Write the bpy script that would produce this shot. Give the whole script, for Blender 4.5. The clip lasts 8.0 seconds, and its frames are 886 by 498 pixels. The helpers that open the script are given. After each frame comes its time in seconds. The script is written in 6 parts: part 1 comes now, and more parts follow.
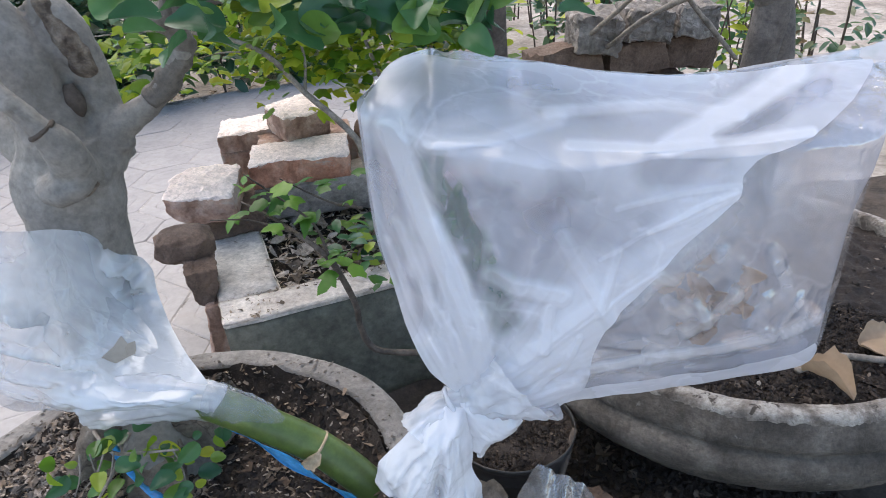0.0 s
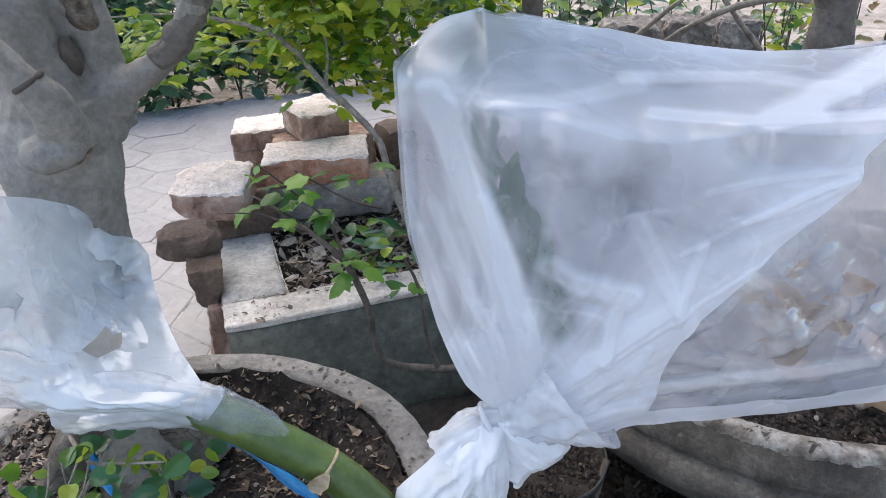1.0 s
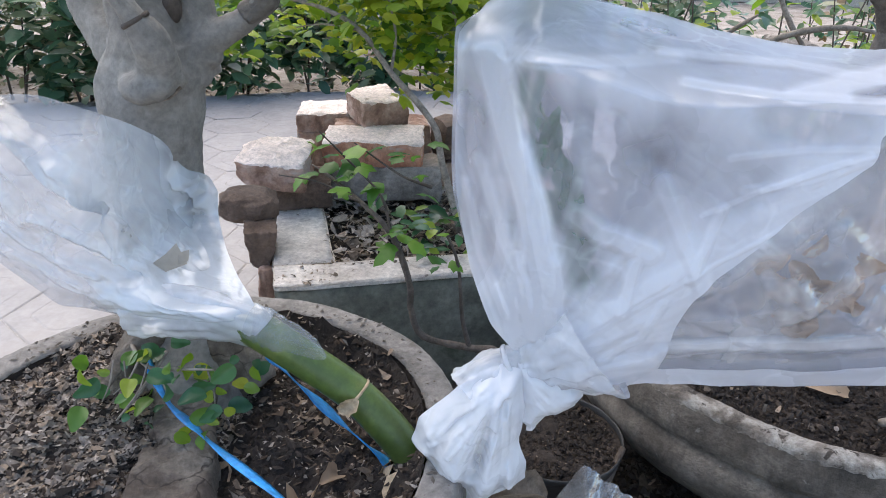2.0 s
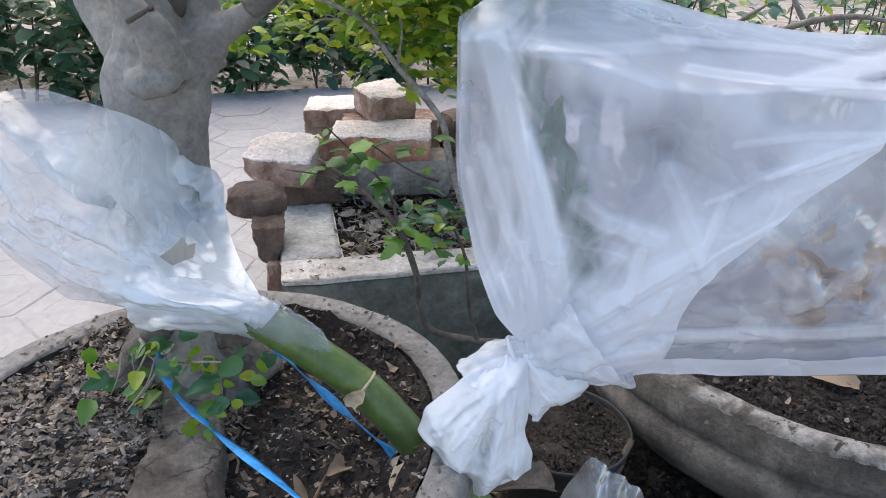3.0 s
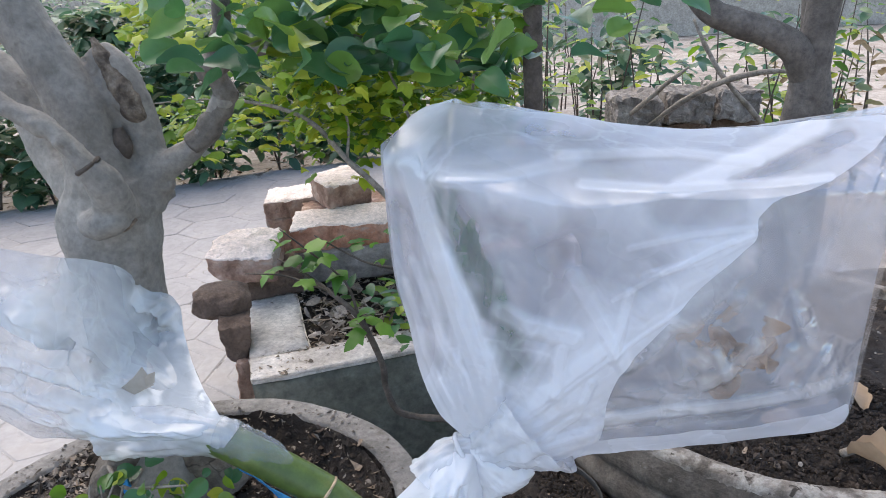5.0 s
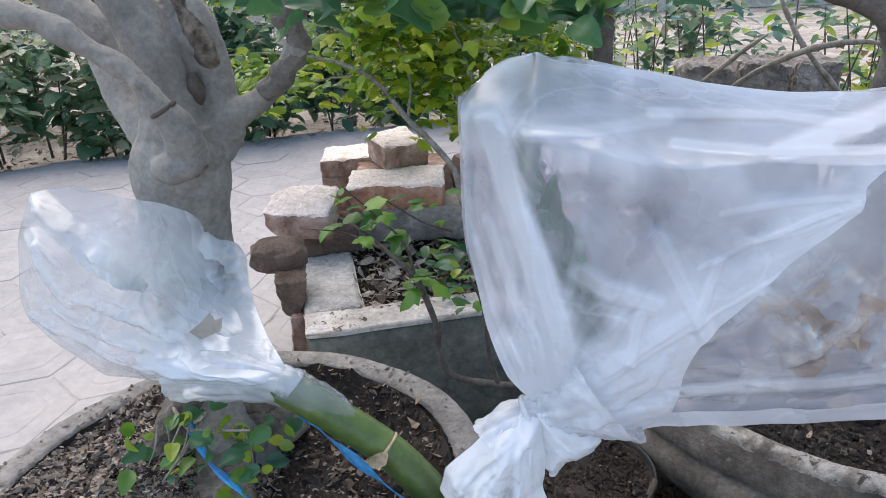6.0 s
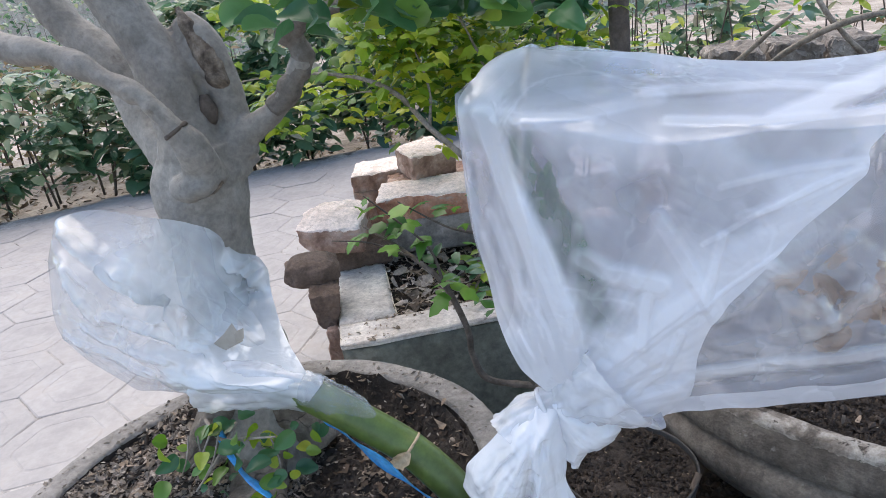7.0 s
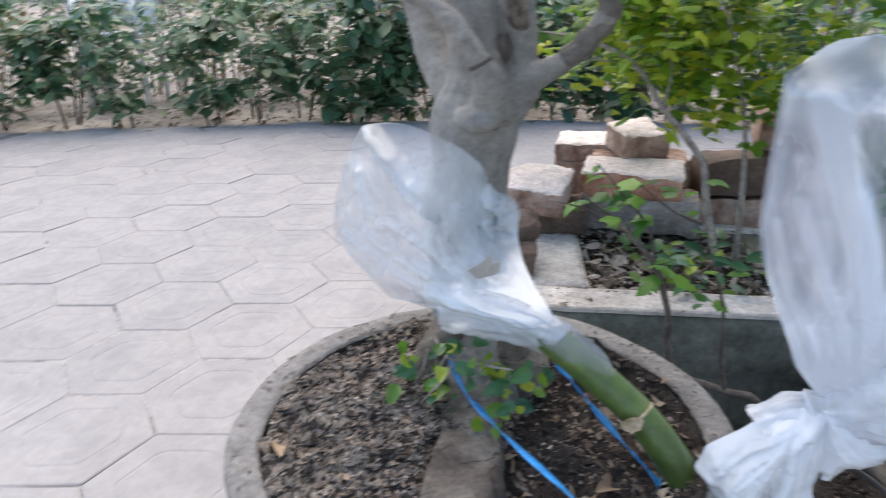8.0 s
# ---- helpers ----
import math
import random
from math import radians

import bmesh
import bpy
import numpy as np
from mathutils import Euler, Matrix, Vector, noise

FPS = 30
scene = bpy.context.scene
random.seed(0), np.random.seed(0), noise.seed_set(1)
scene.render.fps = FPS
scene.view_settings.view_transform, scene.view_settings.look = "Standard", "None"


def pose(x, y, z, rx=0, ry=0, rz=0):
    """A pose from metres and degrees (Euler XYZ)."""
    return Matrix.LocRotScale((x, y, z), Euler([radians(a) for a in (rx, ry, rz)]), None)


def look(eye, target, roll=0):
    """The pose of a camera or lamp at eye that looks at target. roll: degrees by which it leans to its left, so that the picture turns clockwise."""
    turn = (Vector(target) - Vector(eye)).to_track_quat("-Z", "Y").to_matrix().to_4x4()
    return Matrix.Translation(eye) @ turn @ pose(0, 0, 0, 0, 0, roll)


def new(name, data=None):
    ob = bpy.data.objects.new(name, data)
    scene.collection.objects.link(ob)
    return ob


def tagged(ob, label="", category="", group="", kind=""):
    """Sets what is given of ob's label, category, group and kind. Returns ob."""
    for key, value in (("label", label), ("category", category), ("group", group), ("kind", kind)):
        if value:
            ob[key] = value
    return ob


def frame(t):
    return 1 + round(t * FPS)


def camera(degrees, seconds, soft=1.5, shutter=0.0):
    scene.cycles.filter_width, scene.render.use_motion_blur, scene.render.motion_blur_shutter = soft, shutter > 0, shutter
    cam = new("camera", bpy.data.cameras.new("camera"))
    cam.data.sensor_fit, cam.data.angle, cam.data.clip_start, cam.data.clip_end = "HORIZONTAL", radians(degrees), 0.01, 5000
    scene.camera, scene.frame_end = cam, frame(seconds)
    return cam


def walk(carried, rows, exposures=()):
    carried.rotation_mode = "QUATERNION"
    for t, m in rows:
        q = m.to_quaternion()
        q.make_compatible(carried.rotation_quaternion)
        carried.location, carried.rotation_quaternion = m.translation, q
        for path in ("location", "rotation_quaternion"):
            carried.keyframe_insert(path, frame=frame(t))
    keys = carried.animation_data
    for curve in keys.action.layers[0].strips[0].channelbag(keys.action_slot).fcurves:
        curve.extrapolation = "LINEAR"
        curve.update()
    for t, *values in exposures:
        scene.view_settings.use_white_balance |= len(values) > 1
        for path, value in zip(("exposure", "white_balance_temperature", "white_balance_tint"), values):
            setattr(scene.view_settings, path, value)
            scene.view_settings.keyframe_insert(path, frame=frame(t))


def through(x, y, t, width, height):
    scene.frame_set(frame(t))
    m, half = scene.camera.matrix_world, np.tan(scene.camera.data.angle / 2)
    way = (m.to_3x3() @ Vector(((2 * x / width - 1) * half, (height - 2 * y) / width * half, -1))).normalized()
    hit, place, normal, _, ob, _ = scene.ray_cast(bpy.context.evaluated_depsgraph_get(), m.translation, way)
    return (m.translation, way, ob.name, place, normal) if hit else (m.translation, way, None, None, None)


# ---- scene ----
# ---- camera and its walk ----
cam = camera(67.0, 8.0, soft=0.5, shutter=0.35)
PATH = [
    (0, (0.029, 0.012, 0.916), (0.001, 1.779, -0.021), -4.5),
    (0.5, (0.018, 0.03, 0.924), (-0.058, 1.799, -0.007), -5.2),
    (1, (-0.001, 0.08, 0.852), (-0.047, 1.878, -0.023), -2.2),
    (1.5, (0.008, 0.049, 0.843), (-0.066, 1.869, 0.017), -1.2),
    (2, (0.008, 0.013, 0.823), (-0.175, 1.821, -0.013), 1.9),
    (2.2, (0.006, 0.014, 0.821), (-0.2, 1.814, -0.028), 1.3),
    (3.5, (0.016, 0.011, 0.819), (-0.195, 1.812, -0.026), 1.1),
    (4, (0.009, 0.025, 0.837), (-0.097, 1.862, 0.054), 0.7),
    (5.3, (0.061, -0.017, 0.882), (-0.139, 1.851, 0.197), -5.4),
    (5.5, (0.05, -0.018, 0.878), (-0.21, 1.838, 0.18), -5.0),
    (6, (0.026, -0.001, 0.865), (-0.255, 1.822, 0.093), -2.7),
    (6.5, (0.044, 0.001, 0.855), (-0.308, 1.814, 0.088), -5.3),
    (6.8, (0.053, -0.001, 0.848), (-0.358, 1.809, 0.103), -6.7),
    (7, (0.063, -0.004, 0.85), (-0.358, 1.812, 0.125), -8.0),
    (7.5, (0.015, -0.016, 0.852), (-0.516, 1.768, 0.12), -4.5),
    (8, (-0.059, -0.065, 0.843), (-0.855, 1.599, 0.069), -0.1),
]
walk(cam, [(t, look(eye, target, roll)) for t, eye, target, roll in PATH], exposures=[(0.0, 1.37, 6820, 10), (8.0, 1.37, 6820, 10)])

# ---- world, sun ----
world = bpy.data.worlds.new("world")
scene.world = world
world.use_nodes = True
wn, wl = world.node_tree.nodes, world.node_tree.links
sky = wn.new("ShaderNodeTexSky")
sky.sky_type, sky.sun_disc = "NISHITA", False
sky.sun_elevation, sky.sun_rotation = radians(60), radians(-36)
wl.new(sky.outputs[0], wn["Background"].inputs[0])
wn["Background"].inputs[1].default_value = 0.15
sun_data = bpy.data.lights.new("sun", "SUN")
sun_data.energy, sun_data.angle, sun_data.color = 1.5, radians(75), (1.0, 0.89, 0.74)
sun = new("sun", sun_data)
sun.matrix_world = look((-2.2, 3.0, 6.5), (0, 0, 0))


# ---- materials ----
def ramp_of(nt, fac, stops):
    r = nt.nodes.new("ShaderNodeValToRGB")
    el = r.color_ramp.elements
    while len(el) < len(stops):
        el.new(0.5)
    for e, (p, c) in zip(el, stops):
        e.position, e.color = p, (*c, 1)
    nt.links.new(fac, r.inputs[0])
    return r.outputs[0]


def noise_of(nt, scale, detail=6.0, rough=0.6, distort=0.0):
    co = nt.nodes.new("ShaderNodeTexCoord")
    n = nt.nodes.new("ShaderNodeTexNoise")
    n.inputs["Scale"].default_value, n.inputs["Detail"].default_value = scale, detail
    n.inputs["Roughness"].default_value, n.inputs["Distortion"].default_value = rough, distort
    nt.links.new(co.outputs["Object"], n.inputs["Vector"])
    return n.outputs["Fac"]


def mixed(nt, fac, a, b, mode="MIX"):
    m = nt.nodes.new("ShaderNodeMix")
    m.data_type, m.blend_type = "RGBA", mode
    if isinstance(fac, (int, float)):
        m.inputs[0].default_value = fac
    else:
        nt.links.new(fac, m.inputs[0])
    for sock, v in ((m.inputs[6], a), (m.inputs[7], b)):
        if isinstance(v, tuple):
            sock.default_value = (*v, 1)
        else:
            nt.links.new(v, sock)
    return m.outputs[2]


def bumped(nt, bsdf, height, strength, distance):
    b = nt.nodes.new("ShaderNodeBump")
    b.inputs["Strength"].default_value, b.inputs["Distance"].default_value = strength, distance
    nt.links.new(height, b.inputs["Height"])
    nt.links.new(b.outputs[0], bsdf.inputs["Normal"])


def surface(name, stops, scale, fine=None, rough=0.85, bump=0.4, depth=0.003, spots=None, island=0.0, per_object=0.0, blot=0.6, cracks=None, gritty=0.75):
    """A matt material: coarse stains by stops, fine grain over them, optional spots (scale, colour, from, to)."""
    m = bpy.data.materials.new(name)
    m.use_nodes = True
    nt = m.node_tree
    p = nt.nodes["Principled BSDF"]
    col = ramp_of(nt, noise_of(nt, scale, 8, 0.65, 0.3), stops)
    grain = noise_of(nt, fine or scale * 12, 8, 0.7)
    col = mixed(nt, gritty, col, ramp_of(nt, grain, [(0.3, (0.42, 0.42, 0.42)), (0.62, (1.0, 1.0, 1.0))]), "MULTIPLY")
    patch = noise_of(nt, (fine or scale * 12) * 0.28, 4, 0.6, 0.5)
    col = mixed(nt, blot, col, ramp_of(nt, patch, [(0.35, (0.55, 0.55, 0.55)), (0.55, (1.0, 1.0, 1.0))]), "MULTIPLY")
    lift = nt.nodes.new("ShaderNodeHueSaturation")
    lift.inputs["Value"].default_value = 1.32
    nt.links.new(col, lift.inputs["Color"])
    col = lift.outputs[0]
    if spots:
        mask = ramp_of(nt, noise_of(nt, spots[0], 5, 0.6, 0.6), [(spots[2], (0, 0, 0)), (spots[3], (1, 1, 1))])
        col = mixed(nt, mask, col, spots[1])
    if island or per_object:
        src = nt.nodes.new("ShaderNodeNewGeometry").outputs["Random Per Island"] if island else nt.nodes.new("ShaderNodeObjectInfo").outputs["Random"]
        k = island or per_object
        col = mixed(nt, 1.0, col, ramp_of(nt, src, [(0.0, (1 - k, 1 - k, 1 - k)), (1.0, (1, 1, 1))]), "MULTIPLY")
    nt.links.new(col, p.inputs["Base Color"])
    p.inputs["Roughness"].default_value = rough
    if cracks:
        size, width, colour = cracks
        co = nt.nodes.new("ShaderNodeTexCoord")
        warp = nt.nodes.new("ShaderNodeTexNoise")
        warp.inputs["Scale"].default_value, warp.inputs["Detail"].default_value = size * 0.8, 5.0
        nt.links.new(co.outputs["Object"], warp.inputs["Vector"])
        shift = nt.nodes.new("ShaderNodeVectorMath")
        shift.operation = "MULTIPLY_ADD"
        shift.inputs[1].default_value = (1.6 / size,) * 3
        nt.links.new(warp.outputs["Color"], shift.inputs[0])
        nt.links.new(co.outputs["Object"], shift.inputs[2])
        v = nt.nodes.new("ShaderNodeTexVoronoi")
        v.feature = "DISTANCE_TO_EDGE"
        v.inputs["Scale"].default_value = size
        nt.links.new(shift.outputs[0], v.inputs["Vector"])
        line = ramp_of(nt, v.outputs["Distance"], [(0.0, (1, 1, 1)), (width, (0, 0, 0))])
        faint = ramp_of(nt, noise_of(nt, size * 1.3, 4, 0.6), [(0.42, (0, 0, 0)), (0.58, (1, 1, 1))])
        col = mixed(nt, mixed(nt, 1.0, line, faint, "MULTIPLY"), col, colour)
        nt.links.new(col, p.inputs["Base Color"])
    bumped(nt, p, grain, bump, depth)
    return m


def leafy(name, stops, rough=0.45, through_light=0.35):
    """Leaves: each island its own tint along the stops, light passing through."""
    m = bpy.data.materials.new(name)
    m.use_nodes = True
    nt = m.node_tree
    p = nt.nodes["Principled BSDF"]
    rnd = nt.nodes.new("ShaderNodeNewGeometry").outputs["Random Per Island"]
    col = ramp_of(nt, rnd, stops)
    col = mixed(nt, 0.5, col, ramp_of(nt, noise_of(nt, 60, 4), [(0.3, (0.6, 0.6, 0.6)), (0.7, (1, 1, 1))]), "MULTIPLY")
    nt.links.new(col, p.inputs["Base Color"])
    p.inputs["Roughness"].default_value = rough
    bumped(nt, p, noise_of(nt, 150, 3), 0.25, 0.001)
    t = nt.nodes.new("ShaderNodeBsdfTranslucent")
    nt.links.new(col, t.inputs["Color"])
    mix = nt.nodes.new("ShaderNodeMixShader")
    mix.inputs[0].default_value = through_light
    nt.links.new(p.outputs[0], mix.inputs[1])
    nt.links.new(t.outputs[0], mix.inputs[2])
    nt.links.new(mix.outputs[0], nt.nodes["Material Output"].inputs[0])
    return m


def polythene(name, base, tint=(0.82, 0.84, 0.88), mottle=0.2, scale=12.0, facets=26.0, crinkle=1.0, gloss_rough=0.16, whiten=0.2, shine=1.4, through=0.4, pass_tint=(0.93, 0.945, 0.97), facet_haze=0.12, glare=0.12):
    """Thin plastic film: clear where it lies single and smooth, milky by a haze painted per vertex for layers, creases
    and bright streaks, glossy.
    """
    m = bpy.data.materials.new(name)
    m.use_nodes = True
    nt = m.node_tree
    for n in list(nt.nodes):
        if n.type != "OUTPUT_MATERIAL":
            nt.nodes.remove(n)
    out = nt.nodes["Material Output"]

    def math_of(op, a, b):
        n = nt.nodes.new("ShaderNodeMath")
        n.operation = op
        for sock, v in zip(n.inputs, (a, b)):
            if isinstance(v, (int, float)):
                sock.default_value = v
            else:
                nt.links.new(v, sock)
        return n.outputs[0]

    co = nt.nodes.new("ShaderNodeTexCoord")
    warp = nt.nodes.new("ShaderNodeTexNoise")
    warp.inputs["Scale"].default_value, warp.inputs["Detail"].default_value = 14.0, 4.0
    nt.links.new(co.outputs["Object"], warp.inputs["Vector"])
    shift = nt.nodes.new("ShaderNodeVectorMath")
    shift.operation = "MULTIPLY_ADD"
    shift.inputs[1].default_value = (0.10, 0.02, 0.10)
    nt.links.new(warp.outputs["Color"], shift.inputs[0])
    nt.links.new(co.outputs["Object"], shift.inputs[2])
    cells = []
    for size in (facets, facets * 2.6):
        v = nt.nodes.new("ShaderNodeTexVoronoi")
        v.feature = "DISTANCE_TO_EDGE"
        v.inputs["Scale"].default_value = size
        nt.links.new(shift.outputs[0], v.inputs["Vector"])
        cells.append(v.outputs["Distance"])
    where = ramp_of(nt, noise_of(nt, 11, 3, 0.5), [(0.44, (0.06, 0.06, 0.06)), (0.62, (1, 1, 1))])
    height = math_of("ADD", math_of("MULTIPLY", math_of("MULTIPLY", cells[0], where), 1.0), math_of("MULTIPLY", math_of("MULTIPLY", cells[1], where), 0.4))
    height = math_of("ADD", height, math_of("MULTIPLY", noise_of(nt, 45, 3, 0.5, 1.0), 0.10))
    fold = nt.nodes.new("ShaderNodeTexNoise")
    fold.inputs["Scale"].default_value, fold.inputs["Detail"].default_value, fold.inputs["Distortion"].default_value = 24.0, 2.5, 0.7
    nt.links.new(co.outputs["Object"], fold.inputs["Vector"])
    sharp = ramp_of(nt, fold.outputs["Fac"], [(0.40, (0, 0, 0)), (0.5, (1, 1, 1)), (0.60, (0, 0, 0))])
    height = math_of("ADD", height, math_of("MULTIPLY", math_of("MULTIPLY", sharp, where), 0.22))
    crease = math_of("MULTIPLY", ramp_of(nt, cells[0], [(0.0, (1, 1, 1)), (0.05, (0, 0, 0))]), where)
    # Per-vertex haze, painted with layers, folds and highlights.
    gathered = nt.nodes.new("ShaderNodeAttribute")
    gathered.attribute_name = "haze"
    cloud = math_of("MULTIPLY", math_of("SUBTRACT", noise_of(nt, scale, 3, 0.5, 0.8), 0.5), mottle * 2.4)
    patch = nt.nodes.new("ShaderNodeTexVoronoi")
    patch.inputs["Scale"].default_value = facets * 0.8
    nt.links.new(shift.outputs[0], patch.inputs["Vector"])
    level = nt.nodes.new("ShaderNodeSeparateColor")
    nt.links.new(patch.outputs["Color"], level.inputs[0])
    cloud = math_of("ADD", cloud, math_of("MULTIPLY", math_of("SUBTRACT", level.outputs[0], 0.5), facet_haze))
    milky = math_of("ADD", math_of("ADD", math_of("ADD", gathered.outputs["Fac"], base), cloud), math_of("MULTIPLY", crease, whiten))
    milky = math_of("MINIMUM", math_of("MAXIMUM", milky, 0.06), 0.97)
    diffuse = nt.nodes.new("ShaderNodeBsdfDiffuse")
    trans = nt.nodes.new("ShaderNodeBsdfTranslucent")
    clear = nt.nodes.new("ShaderNodeBsdfTransparent")
    gloss = nt.nodes.new("ShaderNodeBsdfGlossy")
    for n in (diffuse, trans):
        n.inputs["Color"].default_value = (*tint, 1)
    clear.inputs["Color"].default_value = (*pass_tint, 1)
    gloss.inputs["Roughness"].default_value = gloss_rough
    milk = nt.nodes.new("ShaderNodeMixShader")
    milk.inputs[0].default_value = through
    nt.links.new(diffuse.outputs[0], milk.inputs[1])
    nt.links.new(trans.outputs[0], milk.inputs[2])
    body = nt.nodes.new("ShaderNodeMixShader")
    nt.links.new(milky, body.inputs[0])
    nt.links.new(clear.outputs[0], body.inputs[1])
    nt.links.new(milk.outputs[0], body.inputs[2])
    bump = nt.nodes.new("ShaderNodeBump")
    bump.inputs["Strength"].default_value, bump.inputs["Distance"].default_value = crinkle, 0.005
    nt.links.new(height, bump.inputs["Height"])
    fres = nt.nodes.new("ShaderNodeFresnel")
    fres.inputs["IOR"].default_value = 1.5
    top = nt.nodes.new("ShaderNodeMixShader")
    nt.links.new(math_of("MINIMUM", math_of("MULTIPLY", fres.outputs[0], shine), glare), top.inputs[0])
    nt.links.new(body.outputs[0], top.inputs[1])
    nt.links.new(gloss.outputs[0], top.inputs[2])
    for n in (diffuse, gloss, trans):
        nt.links.new(bump.outputs[0], n.inputs["Normal"])
    nt.links.new(top.outputs[0], out.inputs[0])
    return m


M_PAVER = surface("paver concrete", [(0.3, (0.252, 0.236, 0.230)), (0.5, (0.280, 0.263, 0.255)), (0.7, (0.303, 0.284, 0.274))], 3.5, 34, 0.9, 0.3, 0.002, spots=(5, (0.34, 0.305, 0.28), 0.55, 0.78), gritty=0.3, per_object=0.07, blot=0.22)
M_PAVER_FAR = surface("paver concrete far", [(0.3, (0.252, 0.236, 0.230)), (0.5, (0.280, 0.263, 0.255)), (0.7, (0.303, 0.284, 0.274))], 3.5, 34, 0.9, 0.3, 0.002, spots=(5, (0.34, 0.305, 0.28), 0.55, 0.78), gritty=0.3, island=0.07, blot=0.22)
M_JOINT = surface("joint sand", [(0.38, (0.12, 0.105, 0.095)), (0.46, (0.33, 0.305, 0.285))], 5, 120, 0.95)
M_EARTH = surface("dusty earth", [(0.35, (0.22, 0.18, 0.15)), (0.65, (0.44, 0.385, 0.335))], 2.2, 40, 0.95, 0.7, 0.008)
M_BED = surface("bed soil", [(0.3, (0.035, 0.027, 0.021)), (0.7, (0.10, 0.075, 0.058))], 12, 110, 0.95, 0.8, 0.006)
M_SOIL = surface("potting soil", [(0.3, (0.016, 0.012, 0.010)), (0.65, (0.05, 0.037, 0.029))], 22, 160, 0.97, 0.9, 0.005)
M_LITTER = surface("dry litter", [(0.3, (0.16, 0.11, 0.075)), (0.7, (0.42, 0.33, 0.25))], 30, 200, 0.9, 0.3, 0.001, island=0.75)
M_SOILCRUMB = surface("soil crumbs", [(0.3, (0.02, 0.015, 0.012)), (0.7, (0.085, 0.062, 0.048))], 30, 200, 0.97, 0.3, 0.001, island=0.7)
M_CRUMB = surface("grey crumbs", [(0.3, (0.13, 0.108, 0.089)), (0.7, (0.27, 0.23, 0.195))], 30, 200, 0.95, 0.3, 0.001, island=0.45)
M_CHAFF = surface("pale chaff", [(0.3, (0.25, 0.207, 0.17)), (0.7, (0.44, 0.38, 0.325))], 30, 200, 0.95, 0.3, 0.001, island=0.5)
M_CHIP = surface("dark bark chips", [(0.3, (0.035, 0.023, 0.016)), (0.7, (0.17, 0.115, 0.08))], 30, 200, 0.95, 0.4, 0.001, island=0.6)
M_POT = surface("cement pot", [(0.3, (0.15, 0.138, 0.126)), (0.7, (0.26, 0.242, 0.225))], 9, 120, 0.9, 0.7, 0.004, spots=(30, (0.10, 0.083, 0.068), 0.60, 0.74), blot=0.5)
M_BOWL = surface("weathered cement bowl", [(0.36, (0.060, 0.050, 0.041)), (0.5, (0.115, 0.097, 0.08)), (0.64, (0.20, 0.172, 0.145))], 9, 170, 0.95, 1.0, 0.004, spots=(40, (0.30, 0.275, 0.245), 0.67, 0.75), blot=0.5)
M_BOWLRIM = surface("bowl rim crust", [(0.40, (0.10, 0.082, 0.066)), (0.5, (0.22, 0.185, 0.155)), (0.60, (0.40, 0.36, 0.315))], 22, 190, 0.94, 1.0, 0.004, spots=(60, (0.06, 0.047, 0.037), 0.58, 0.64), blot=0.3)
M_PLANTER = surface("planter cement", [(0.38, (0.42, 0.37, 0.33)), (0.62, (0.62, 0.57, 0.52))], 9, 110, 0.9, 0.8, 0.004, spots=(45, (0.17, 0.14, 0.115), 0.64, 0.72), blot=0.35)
# Sides carry moss and stains plus painted shade; the rim is far paler.
M_PLANTERSIDE = surface("mossy planter side with painted shade", [(0.3, (0.075, 0.075, 0.058)), (0.7, (0.20, 0.195, 0.16))], 9, 70, 0.9, 0.7, 0.004, spots=(9, (0.05, 0.07, 0.035), 0.6, 0.75))
M_BRICK = surface("old brick", [(0.36, (0.22, 0.125, 0.092)), (0.5, (0.36, 0.23, 0.175)), (0.64, (0.50, 0.365, 0.30))], 14, 70, 0.95, 0.9, 0.006, spots=(20, (0.45, 0.38, 0.33), 0.56, 0.68), per_object=0.2, blot=0.5)
M_BRICK_RED = surface("orange brick", [(0.36, (0.30, 0.125, 0.075)), (0.5, (0.45, 0.215, 0.14)), (0.64, (0.52, 0.31, 0.225))], 14, 70, 0.95, 0.9, 0.006, spots=(20, (0.45, 0.38, 0.33), 0.6, 0.7), blot=0.5)
M_STONE_GREY = surface("grey stained block", [(0.36, (0.15, 0.13, 0.115)), (0.64, (0.32, 0.28, 0.25))], 12, 80, 0.95, 0.9, 0.005, blot=0.5)
# Tops are dusty and also painted paler for light from above.
M_BRICKTOP_LIT = surface("dusty brick top painted as lit", [(0.3, (0.58, 0.475, 0.43)), (0.7, (0.73, 0.625, 0.575))], 20, 150, 0.95, 0.5, 0.003, spots=(34, (0.40, 0.29, 0.235), 0.64, 0.74), blot=0.3)
M_STONE = surface("brown stone", [(0.3, (0.10, 0.065, 0.048)), (0.7, (0.22, 0.15, 0.115))], 14, 120, 0.9, 1.0, 0.006, per_object=0.3, blot=0.4)
M_BARK = surface("smooth grey bark", [(0.3, (0.145, 0.130, 0.113)), (0.5, (0.215, 0.196, 0.174)), (0.75, (0.285, 0.265, 0.238))], 9, 150, 0.85, 0.5, 0.002, spots=(24, (0.095, 0.080, 0.067), 0.60, 0.76), blot=0.34, gritty=0.6)
M_ROOT = surface("brown-grey root bark", [(0.38, (0.085, 0.066, 0.052)), (0.5, (0.155, 0.127, 0.101)), (0.62, (0.24, 0.205, 0.168))], 14, 170, 0.94, 0.9, 0.004, spots=(40, (0.06, 0.045, 0.035), 0.66, 0.74), blot=0.35, cracks=(17, 0.03, (0.035, 0.026, 0.02)))
